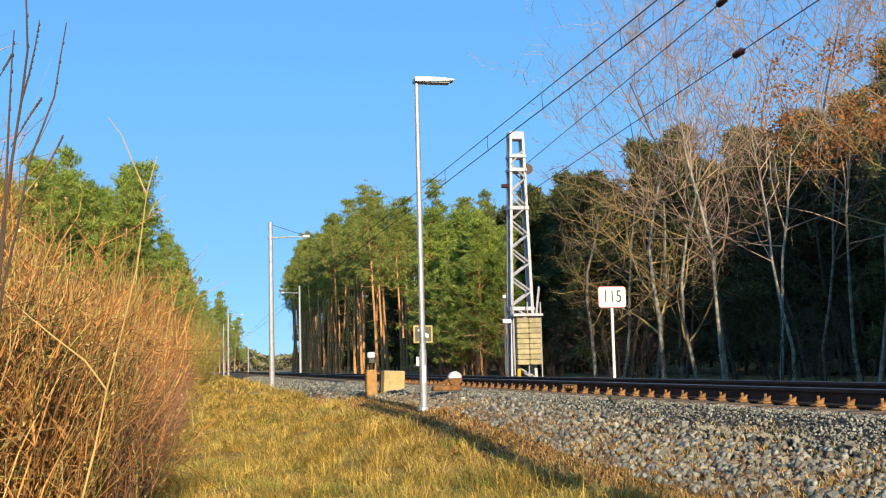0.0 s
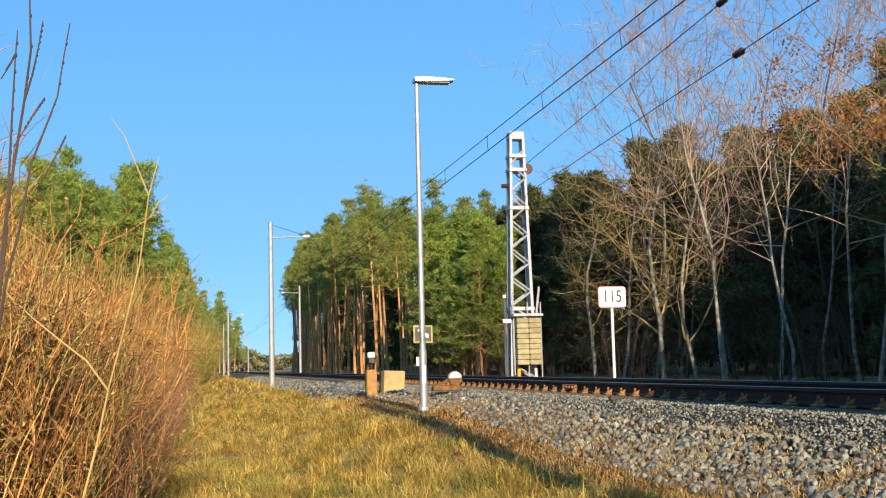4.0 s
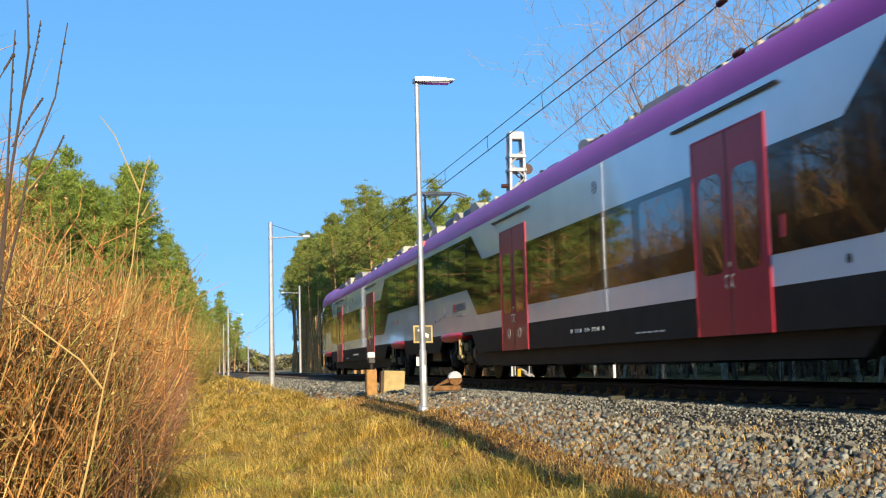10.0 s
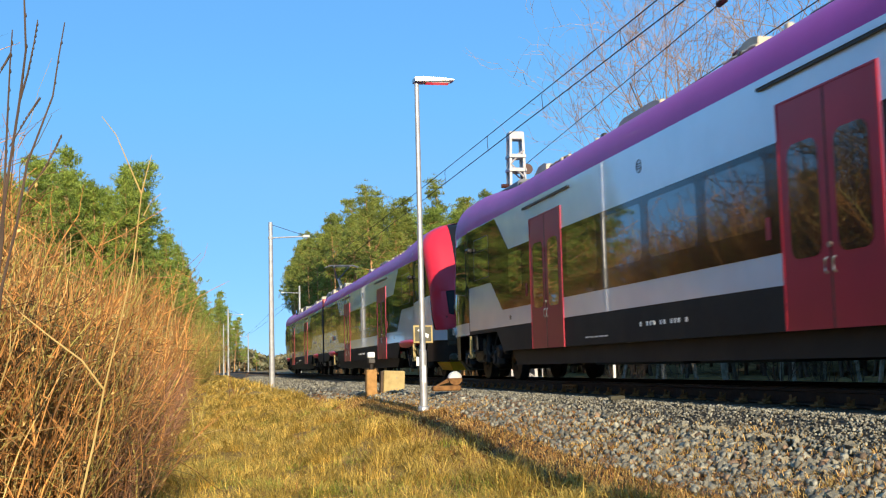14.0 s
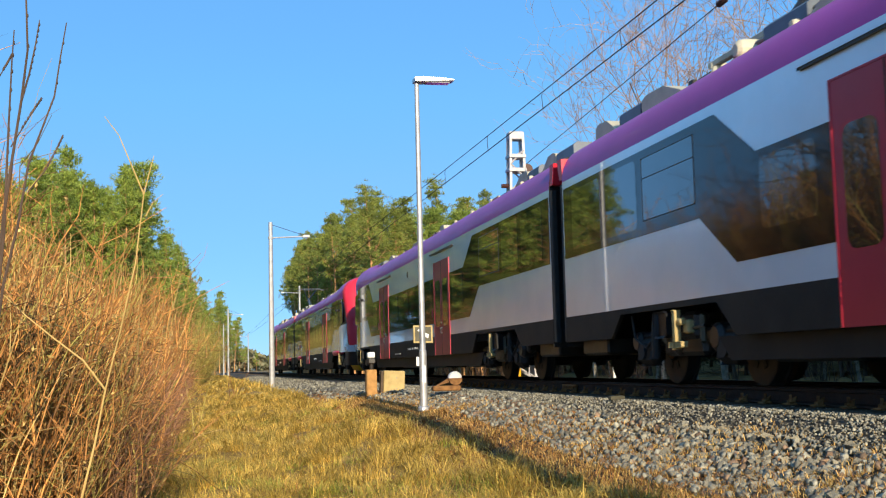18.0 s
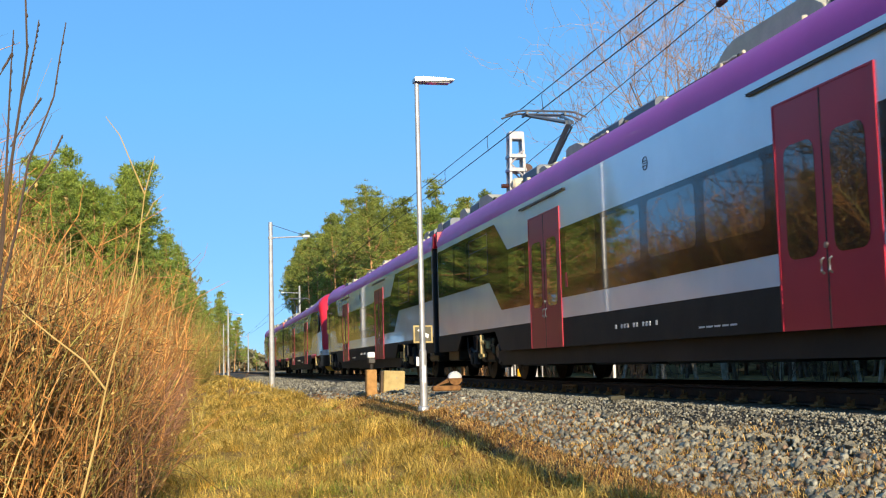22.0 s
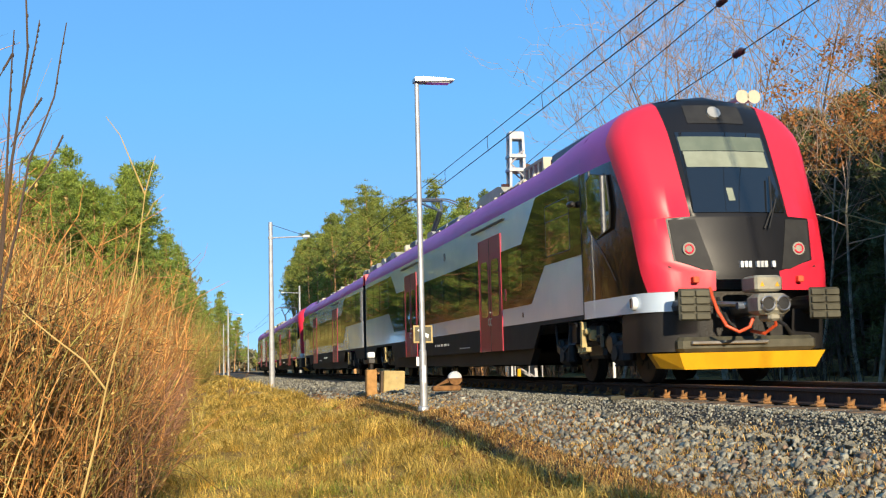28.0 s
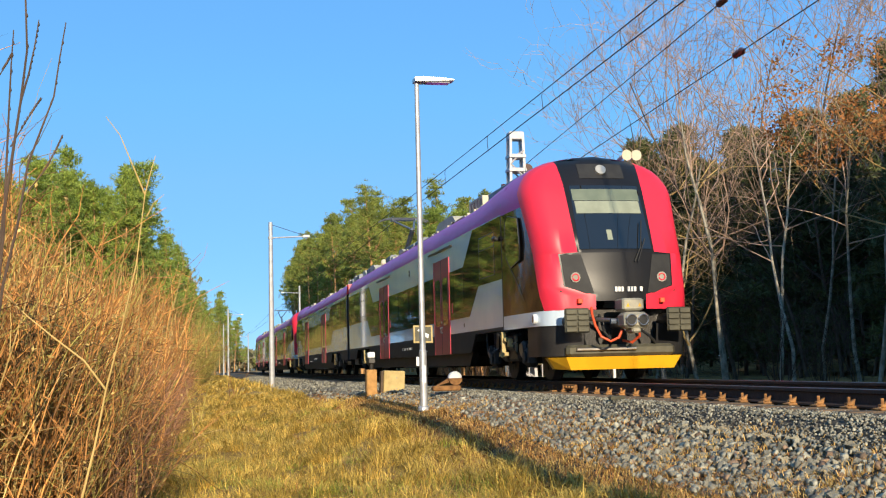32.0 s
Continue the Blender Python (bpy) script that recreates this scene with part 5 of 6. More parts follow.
def throw_lever():
    t = thing("point_lever", "ground throw lever with a half-white round counterweight", "point lever", pose(-2.05, 22.3, -0.17))
    part("base", Bag().box(-0.45, 0.1, -0.12, 0.12, 0.0, 0.10, c=0.02), M_RUST, t)
    part("arm", Bag().plate([(-0.42, 0.08), (-0.05, 0.18), (0.02, 0.30), (-0.1, 0.26)], -0.03, 0.03, "y"), M_RUST, t)
    w = part("counterweight", Bag().tube([(0.0, -0.07, 0.24), (0.0, -0.05, 0.24), (0.0, 0.05, 0.24), (0.0, 0.07, 0.24)], [0.10, 0.13, 0.13, 0.10], 22), M_SIGNWHITE, t, "round counterweight painted white above")
    pts = [(0.128 * math.cos(a), 0.24 + 0.128 * math.sin(a)) for a in np.linspace(math.pi, 2 * math.pi, 14)]
    part("painted_half", Bag().plate([(x * 1.05, 0.24 + (z - 0.24) * 1.05) for x, z in pts], -0.074, 0.074, "y"), M_RUST, w)
    return t


throw_lever()
st = thing("marker_stub", "short olive stub lying on the ballast", "wooden stub", pose(-1.52, 14.7, -0.19, 0, 0, 12))
part("stub", Bag().box(-0.11, 0.11, -0.04, 0.04, 0.0, 0.06, c=0.01), M_BUFFER, st)


# ---- plants ----
def raw_mesh(name, v, f, material):
    """A mesh from arrays of vertices and of equal-sized faces."""
    me = bpy.data.meshes.new(name)
    v, f = np.asarray(v, np.float32).reshape(-1, 3), np.asarray(f, np.int32)
    me.vertices.add(len(v))
    me.vertices.foreach_set("co", v.ravel())
    me.loops.add(f.size)
    me.loops.foreach_set("vertex_index", f.ravel())
    me.polygons.add(len(f))
    me.polygons.foreach_set("loop_start", np.arange(len(f), dtype=np.int32) * f.shape[1])
    me.materials.append(material)
    me.update(calc_edges=True)
    return me


def unit(a):
    return a / (np.linalg.norm(a, axis=-1, keepdims=True) + 1e-9)


def tuft_arrays(spots, dirs, n, length, width, g, spread_=0.9):
    """n needle triangles at each spot, fanned about the spot's direction."""
    k = len(spots)
    d = unit(dirs[:, None] + spread_ * g.normal(size=(k, n, 3)))
    s = unit(np.cross(d, g.normal(size=(k, n, 3))))
    L = length * g.uniform(0.5, 1.1, (k, n, 1))
    base = spots[:, None] + d * L * 0.08 + g.normal(size=(k, n, 3)) * length * 0.22
    v = np.stack([base - s * width * 0.5, base + s * width * 0.5, base + d * L], 2).reshape(-1, 3)
    return v, np.arange(k * n * 3).reshape(-1, 3)


def leaf_arrays(spots, size, g):
    k = len(spots)
    a = unit(g.normal(size=(k, 3)))
    b = unit(np.cross(a, g.normal(size=(k, 3))))
    s = size * g.uniform(0.6, 1.2, (k, 1))
    v = np.stack([spots - a * s, spots - b * s * 0.55, spots + a * s, spots + b * s * 0.55], 1).reshape(-1, 3)
    return v, np.arange(k * 4).reshape(-1, 4)


def limb(bag, p, d, length, r, g, k=4, n=5, wander=0.18, lift=0.0, tip=0.25):
    """A bent tapering limb; returns its points."""
    pts = [np.array(p, float)]
    d = unit(np.array(d, float))
    for i in range(n):
        d = unit(d + wander * g.normal(size=3) + np.array((0, 0, lift)))
        pts.append(pts[-1] + d * length / n)
    bag.tube(pts, np.linspace(r, r * tip, n + 1), k, caps=False)
    return np.array(pts), d


def pine(g, h, crown_from, needle, width=0.36, dense=1.0, bark=None, n_need=11, need_len=0.27, need_w=0.05):
    """Pine: tapered trunk with limbs and a crown of needle tufts."""
    tr, br = Bag(), Bag()
    pts, _ = limb(tr, (0, 0, -0.3), (0, 0, 1), h, h * 0.0095, g, k=8, n=9, wander=0.03, lift=0.05, tip=0.12)
    spots, dirs = [], []
    z = crown_from * h
    while z < h * 0.985:
        t = z / h
        c = np.array([np.interp(z, pts[:, 2], pts[:, i]) for i in range(3)])
        q = (t - crown_from) / (1 - crown_from)
        reach = width * h * (0.30 + 0.5 * math.sin(min(1.0, q * 1.25 + 0.12) * math.pi) ** 0.7) * (1 - 0.55 * q) * 0.62
        for _ in range(g.integers(2, 5)):
            a = g.uniform(0, 2 * math.pi)
            up = g.uniform(-0.15, 0.35) + 0.5 * q
            d = np.array((math.cos(a), math.sin(a), up))
            L = reach * g.uniform(0.5, 1.35)
            lp, _ = limb(br, c, d, L, 0.05 * (1.3 - t), g, k=3, n=4, wander=0.16, lift=0.08)
            m = max(2, int(L * 1.0 * dense))
            for s in range(m):
                u = 0.42 + 0.6 * (s + g.random()) / m
                f = u * (len(lp) - 1)
                i = min(int(f), len(lp) - 2)
                hub = lp[i] + (lp[i + 1] - lp[i]) * (f - i) + g.normal(size=3) * np.array((0.12, 0.12, 0.05)) * (0.4 + 0.6 * L)
                for _ in range(6):
                    off = g.normal(size=3) * np.array((0.25, 0.25, 0.07))
                    spots.append(hub + off)
                    dirs.append(unit(off * 2 + np.array((0, 0, 0.35)) + d * 0.3))
        z += h * 0.03 * g.uniform(0.7, 1.2)
    for _ in range(8):
        spots.append(pts[-1] + g.normal(size=3) * np.array((0.1, 0.1, 0.25)))
        dirs.append(np.array((0, 0, 1.0)))
    for _ in range(7):   # dead stubs under the crown
        zz = g.uniform(crown_from * 0.5, crown_from) * h
        a = g.uniform(0, 6.28)
        limb(br, (np.interp(zz, pts[:, 2], pts[:, 0]), np.interp(zz, pts[:, 2], pts[:, 1]), zz), (math.cos(a), math.sin(a), 0.1), g.uniform(0.4, 1.3), 0.02, g, k=3, n=3)
    v, f = tuft_arrays(np.array(spots), np.array(dirs), n_need, need_len, need_w, g)
    if br.v:
        tr.add(np.concatenate(br.v), br.f)
    return tr.mesh("trunk", bark or M_PINEBARK, True), raw_mesh("crown", v, f, needle)


def bare_tree(g, h, spread_, bark, twig, lean=0.0, levels=3, leaves=0, first=0.25, stems=1, r0=0.011, more=1.0, rmin=0.004, lift=0.06):
    """Leafless tree: forked trunk, limbs and fine twigs."""
    tr, br, tips = Bag(), Bag(), []

    def grow(bag, p, d, L, r, lev):
        pts, dd = limb(bag, p, d, L, r, g, k=5 if lev >= levels - 1 else 3, n=6 if lev >= levels - 1 else 4, wander=0.13 + 0.05 * (levels - lev), lift=lift, tip=0.3)
        if lev == 0:
            tips.append(pts[-1])
            tips.append(pts[-2])
            return
        for _ in range(int({3: 11, 2: 6, 1: 5}.get(lev, 5) * more)):
            f = g.uniform(first if lev == levels else 0.2, 1.0) * (len(pts) - 1)
            i = min(int(f), len(pts) - 2)
            b = pts[i] + (pts[i + 1] - pts[i]) * (f - i)
            side = unit(np.cross(unit(pts[i + 1] - pts[i]), g.normal(size=3)))
            nd = unit(unit(pts[i + 1] - pts[i]) * g.uniform(0.3, 1.0) + side * spread_)
            grow(br, b, nd, L * g.uniform(0.32, 0.62), max(rmin, r * 0.45 * (1 - 0.5 * f / len(pts))), lev - 1)
    for s in range(stems):
        a = g.uniform(0, 6.28)
        grow(tr, (0.1 * math.cos(a) * (stems > 1), 0.1 * math.sin(a) * (stems > 1), -0.3), (lean + 0.25 * (stems > 1) * math.cos(a), 0.25 * (stems > 1) * math.sin(a), 1), h * g.uniform(0.8, 1.0), h * r0, levels)
    out = [tr.mesh("trunk", bark, True), br.mesh("crown", twig)]
    if leaves:
        t = np.array(tips)
        near = np.linalg.norm(t - np.array((-0.9, -0.5, 0.8 * h)), axis=1)
        t = t[np.argsort(near)[:int(len(t) * 0.2)]]
        sp = t[g.integers(0, len(t), leaves)] + g.normal(size=(leaves, 3)) * 0.13
        out.append(raw_mesh("dry_foliage", *leaf_arrays(sp, 0.048, g), M_OAKLEAF))
    return out


def stand_tree(name, meshes, label, m, group="", category="tree"):
    t = thing(name, label, category, m, group)
    for me in meshes:
        o = new(me.name.split(".")[0], me)
        o.parent = t
        if "clump" in me.name or "spray" in me.name or "foliage" in me.name or name in ("brushwood", "willow_shrub"):
            o["kind"] = "stuff"
    return t


def place(x, y, g, s=1.0, sink=0.0):
    return Matrix.LocRotScale((x, y, float(ground_z(x, y)) - sink), Euler((g.normal() * 0.02, g.normal() * 0.02, g.uniform(0, 6.28))), (s, s, s))


vg = np.random.default_rng(21)
PINES = [pine(vg, 14.0, q, M_NEEDLE, w, 1.25) for q, w in ((0.56, 0.27), (0.62, 0.30), (0.50, 0.25), (0.66, 0.32))]
YOUNG = [pine(vg, 10.0, 0.16, M_NEEDLE2, 0.46, 1.0, M_PINEBARK, 12, 0.27, 0.05) for _ in range(3)]
LEFTP = [pine(vg, 12.0, q, M_NEEDLE2, 0.40, 1.0) for q in (0.28, 0.42, 0.5)]
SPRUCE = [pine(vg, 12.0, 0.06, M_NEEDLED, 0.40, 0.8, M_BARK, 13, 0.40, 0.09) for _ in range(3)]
BARE = [bare_tree(vg, 9.0, 1.0, M_BIRCH, M_TWIG, 0.0, 3) for _ in range(4)]
# dark twigs: the shade inside the wood is put into their colour
DARKB = [bare_tree(vg, 8.0, 1.1, M_BARK, M_DARKTWIG, 0.0, 3, first=0.12) for _ in range(3)]
TALLB = [bare_tree(vg, 10.5, 0.65, M_BARK, M_PINKTWIG, 0.0, 3, first=0.35, r0=0.006, more=1.15, rmin=0.0095, lift=0.16) for _ in range(3)]
OAK = bare_tree(np.random.default_rng(77), 7.4, 0.9, M_BIRCH, M_TWIG, -0.28, 3, leaves=3000, first=0.5, r0=0.0075)
SLIM = [bare_tree(vg, 9.4, 0.75, M_BIRCH, M_PINKTWIG, q, 3, first=0.45, r0=0.0068, more=0.8, rmin=0.006) for q in (-0.06, 0.02, -0.02)]
SPREAD = bare_tree(np.random.default_rng(31), 8.6, 1.1, M_BIRCH, M_TWIG, -0.38, 3, first=0.2, r0=0.009, more=0.9, rmin=0.006)
# brushwood coloured dark in place of the shade at the wood's foot
BROWSE = [bare_tree(vg, 3.2, 0.8, M_DARKTWIG, M_DARKTWIG, 0, 2, stems=6, first=0.1, r0=0.006) for _ in range(3)]

# pine stand beyond the mast
spots = []
for i in range(95):
    y = 88 + 120 * vg.random() ** 1.1
    x = 6.3 + 0.012 * (y - 88) + 16 * vg.random() ** 1.9
    spots.append((x, y))
for i, (x, y) in enumerate(spots):
    stand_tree("pine_tree", PINES[i % 4], "tall pine with a bare orange trunk and green top", place(x, y, vg, vg.uniform(0.98, 1.24) * np.interp(y, [90, 200], [0.95, 1.25])), "pines of the trackside stand")
for i in range(60):
    y = 95 + 170 * vg.random()
    x = 13 + 22 * vg.random()
    stand_tree("spruce_tree", SPRUCE[i % 3], "dark shaded spruce deep in the wood", place(x, y, vg, vg.uniform(0.9, 1.2)), "spruces of the dark wood")
# bright young pines between the stand and the mast
for i in range(26):
    y = 56 + 24 * vg.random()
    x = 6.4 + 0.06 * (y - 56) + 3.2 * vg.random() ** 1.3
    stand_tree("young_pine", YOUNG[i % 3], "bushy bright green young pine at the wood's edge", place(x, y, vg, vg.uniform(0.72, 1.0) * np.interp(y, [56, 80], [0.92, 1.1])), "young pines at the edge")
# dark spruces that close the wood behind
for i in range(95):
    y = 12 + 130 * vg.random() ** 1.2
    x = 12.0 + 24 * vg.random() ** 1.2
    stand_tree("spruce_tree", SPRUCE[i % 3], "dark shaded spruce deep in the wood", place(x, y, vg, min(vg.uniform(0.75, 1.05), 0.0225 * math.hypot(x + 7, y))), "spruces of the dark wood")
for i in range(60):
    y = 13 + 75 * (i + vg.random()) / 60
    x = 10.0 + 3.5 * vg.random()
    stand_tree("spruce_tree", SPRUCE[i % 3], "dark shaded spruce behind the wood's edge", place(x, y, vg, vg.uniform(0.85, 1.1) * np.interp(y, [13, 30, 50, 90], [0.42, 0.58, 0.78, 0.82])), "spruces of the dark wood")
# the wood goes on behind the viewpoint and shades what lies ahead
for i in range(30):
    y = -42 + 54 * vg.random()
    x = 9.5 + 18 * vg.random()
    stand_tree("spruce_tree", SPRUCE[i % 3], "dark shaded spruce deep in the wood", place(x, y, vg, vg.uniform(0.95, 1.2)), "spruces of the dark wood")
for i in range(10):
    y = -16 + 30 * (i + vg.random()) / 10
    x = 7.6 + 4.5 * vg.random()
    stand_tree("spruce_tree", SPRUCE[i % 3], "unseen dark spruce that shades the wood's edge", place(x, y, vg, vg.uniform(0.85, 1.1)), "spruces of the dark wood")
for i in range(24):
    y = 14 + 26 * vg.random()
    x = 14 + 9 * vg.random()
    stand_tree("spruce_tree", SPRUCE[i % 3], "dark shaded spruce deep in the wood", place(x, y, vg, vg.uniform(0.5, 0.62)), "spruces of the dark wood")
# unseen trees added as shade casters; heights follow the sun's slope
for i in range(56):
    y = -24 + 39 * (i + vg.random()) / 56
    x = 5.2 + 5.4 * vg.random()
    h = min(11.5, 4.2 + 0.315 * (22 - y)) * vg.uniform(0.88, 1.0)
    stand_tree("spruce_tree", SPRUCE[i % 3], "unseen dark spruce that shades the wood's edge", place(x, y, vg, h / 12.0), "spruces of the dark wood")
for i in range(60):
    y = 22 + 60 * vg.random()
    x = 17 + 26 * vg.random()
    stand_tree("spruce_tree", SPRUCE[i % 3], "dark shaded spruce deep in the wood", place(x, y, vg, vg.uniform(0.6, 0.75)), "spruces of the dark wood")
# leafless trees along the edge of the wood
for i in range(6):
    y = 36 + 12 * (i + vg.random()) / 6
    x = 7.2 + 3.4 * vg.random()
    stand_tree("bare_tree", BARE[i % 4], "leafless pale-barked tree with a net of tan twigs", place(x, y, vg, vg.uniform(0.7, 1.0)), "leafless trees at the edge")
for i in range(9):
    y = 20 + 32 * vg.random()
    x = 9.6 + 6 * vg.random()
    stand_tree("bare_tree", DARKB[i % 3], "leafless tree with twigs coloured dark for the shade of the wood", place(x, y, vg, vg.uniform(0.7, 1.0)), "leafless trees in the shade")
# slim pale trunks that stand free before the dark wood
for i, (x, y, s) in enumerate(((7.17, 30.0, 1.0), (7.2, 27.0, 0.9), (7.07, 26.0, 0.86), (8.9, 33.5, 1.0), (8.0, 24.6, 0.8), (9.6, 29.0, 0.9))):
    stand_tree("bare_tree", SLIM[i % 3], "slim pale birch-like tree with a high thin crown", place(x, y, vg, s), "slim pale trunks")
stand_tree("bare_tree", SPREAD, "low forked tree with long golden limbs reaching out over the line", pose(7.75, 33.0, -0.45), "leafless trees at the edge")
for i, (x, y, s) in enumerate(((8.6, 41.0, 0.9), (9.0, 37.0, 1.0), (9.0, 33.0, 1.0), (10.2, 31.0, 1.0), (10.0, 27.4, 0.9), (11.0, 34.0, 1.1))):
    stand_tree("bare_tree", TALLB[i % 3], "tall leafless tree with a haze of pinkish twigs", place(x, y, vg, s), "tall leafless trees")
stand_tree("oak_tree", OAK, "small oak with clinging orange dry leaves", pose(6.9, 22.2, -0.4), "oaks with dry leaves")
for i in range(26):
    y = 13 + 70 * vg.random()
    x = 6.0 + 3.5 * vg.random()
    stand_tree("brushwood", BROWSE[i % 3], "leafless brushwood at the foot of the wood", place(x, y, vg, vg.uniform(0.5, 1.0)), "brushwood", "shrub")

# wood on the other side of the line
for i in range(96):
    y = 56 + 144 * vg.random() ** 1.3
    x = np.interp(y, [56, 70, 100, 150, 200], [-10.5, -10.2, -9.1, -7.8, -7.4]) - np.interp(y, [56, 75, 90], [7.0, 7.0, 5.0]) * vg.random() ** 1.3
    h = np.interp(y, [56, 110, 200], [11.2, 12.3, 12.4]) * vg.uniform(0.80, 1.03)
    stand_tree("pine_tree", LEFTP[i % 3], "full green pine behind the trackside scrub", place(x, y, vg, h / 12.0), "pines behind the scrub")
for i in range(36):
    y = 58 + 18 * vg.random()
    x = -11.6 - 7 * vg.random()
    stand_tree("pine_tree", LEFTP[i % 3], "full green pine behind the trackside scrub", place(x, y, vg, vg.uniform(0.80, 1.0)), "pines behind the scrub")
for i in range(64):
    y = 11 + 30 * (i + vg.random()) / 64
    x = -14.6 - 0.13 * (y - 11) - 6 * vg.random()
    stand_tree("bare_tree", (DARKB + BARE)[i % 7], "tall leafless tree in the wood mirrored by the train", place(x, y, vg, vg.uniform(1.05, 1.4)), "leafless trees mirrored in the windows")
for i in range(18):
    y = 31 + 15 * vg.random()
    x = -15 - 7 * vg.random()
    stand_tree("bare_tree", (DARKB + BARE)[i % 7], "small leafless tree in the wood mirrored by the train", place(x, y, vg, vg.uniform(0.55, 0.85)), "leafless trees mirrored in the windows")
for i in range(9):
    y = 14 + 34 * (i + vg.random()) / 9
    x = -15 - 7 * vg.random()
    stand_tree("pine_tree", LEFTP[i % 3], "full green pine in the wood mirrored by the train", place(x, y, vg, vg.uniform(0.5, 0.75)), "pines mirrored in the windows")
for i in range(14):
    y = 140 + 110 * vg.random()
    x = -7.0 - 2.5 * vg.random()
    stand_tree("pine_tree", LEFTP[i % 3], "distant pine beside the line", place(x, y, vg, vg.uniform(0.6, 0.95)), "far pines")
stand_tree("oak_tree", OAK, "scrub oak with dry brown leaves", place(-8.6, 46.0, vg, 0.6), "oaks with dry leaves")
stand_tree("oak_tree", OAK, "scrub oak with dry brown leaves", place(-8.2, 60.0, vg, 0.6), "oaks with dry leaves")
for i in range(14):
    y = 120 + 130 * vg.random()
    x = -7.5 - 7 * vg.random()
    stand_tree("bare_tree", BARE[i % 4], "far leafless tree beside the line", place(x, y, vg, vg.uniform(0.6, 1.0)), "far leafless trees")
for i, (x, y, s) in enumerate(((-13, 300, 1.0), (-9.5, 290, 1.15), (-6.0, 330, 1.45), (-3.0, 345, 1.6), (-1.0, 350, 1.5), (0.5, 335, 1.45), (2.5, 345, 1.3), (-4.5, 325, 1.3), (-8, 350, 1.3), (4.5, 360, 1.0), (-16, 280, 1.0), (-5.2, 300, 1.75), (-3.6, 310, 1.8), (-2.4, 305, 1.6), (-6.6, 300, 1.5), (-0.8, 320, 1.55), (1.6, 320, 1.3), (6.5, 380, 0.7), (9, 350, 0.5), (14, 370, 0.5))):
    stand_tree("pine_tree", LEFTP[i % 3], "far pine where the line bends away", place(x, y, vg, s), "far pines")

OLIVE = [bare_tree(vg, 5.5, 0.8, M_OLIVETWIG, M_OLIVETWIG, 0, 2, stems=9, first=0.1, r0=0.006, more=1.8, rmin=0.014) for _ in range(2)]
for i in range(34):
    y = 78 + 90 * vg.random()
    x = -6.9 - 0.9 * vg.random() - 0.012 * (y - 78) * vg.random()
    stand_tree("willow_shrub", OLIVE[i % 2], "olive-yellow leafless willow shrub along the line", place(x, y, vg, vg.uniform(0.35, 0.75)), "willow shrubs", "shrub")


def scrub(g, n, h):
    """A clump of upright shoots with side twigs."""
    red, pale, olive = Bag(), Bag(), Bag()
    for i in range(n):
        bag = (red, pale, olive)[int(g.choice(3, p=(0.68, 0.15, 0.17)))]
        a, r = g.uniform(0, 6.28), 0.75 * math.sqrt(g.random())
        p = (r * math.cos(a), r * math.sin(a), -0.1)
        d = (0.22 * g.normal(), 0.22 * g.normal(), 1)
        L = h * g.uniform(0.45, 1.0)
        pts, dd = limb(bag, p, d, L, g.uniform(0.004, 0.011), g, k=3, n=5, wander=0.13, lift=0.02, tip=0.3)
        for _ in range(g.integers(4, 9)):
            f = g.uniform(0.12, 0.98) * 5
            i0 = min(int(f), 4)
            b = pts[i0] + (pts[i0 + 1] - pts[i0]) * (f - i0)
            limb(bag, b, dd + 0.9 * g.normal(size=3) + np.array((0, 0, 0.3)), g.uniform(0.2, 0.7), 0.0048, g, k=3, n=3, wander=0.2, tip=0.4)
    tips = np.concatenate([np.concatenate(q.v) for q in (red, pale, olive)])
    tips = tips[g.integers(0, len(tips), 700)]
    bud = raw_mesh("bud_spray", *leaf_arrays(tips + g.normal(size=tips.shape) * 0.01, 0.018, g), M_PALETWIG)
    return [bud, red.mesh("shoot_clump", M_REDTWIG), pale.mesh("straw_clump", M_PALETWIG), olive.mesh("olive_clump", M_OLIVETWIG)]


def fine_scrub(g, n, h):
    """A clump of thin russet twigs."""
    bag, side = Bag(), Bag()
    for i in range(n):
        a, r = g.uniform(0, 6.28), 0.6 * math.sqrt(g.random())
        pts, dd = limb(bag, (r * math.cos(a), r * math.sin(a), -0.1), (0.2 * g.normal(), 0.2 * g.normal(), 1), h * g.uniform(0.4, 1.0), g.uniform(0.003, 0.006), g, k=3, n=4, wander=0.12, tip=0.4)
        for _ in range(4):
            f = g.uniform(0.2, 0.98) * 4
            i0 = min(int(f), 3)
            limb(side, pts[i0] + (pts[i0 + 1] - pts[i0]) * (f - i0), dd + 0.7 * g.normal(size=3), g.uniform(0.2, 0.6), 0.0032, g, k=3, n=2, wander=0.2, tip=0.5)
    return [bag.mesh("stem_clump", M_HAZETWIG), side.mesh("twig_clump", M_HAZETWIG)]


SCRUB = [scrub(vg, 110, 2.5) for _ in range(4)]
FINE = [fine_scrub(vg, 110, 2.1) for _ in range(3)]
n = 0
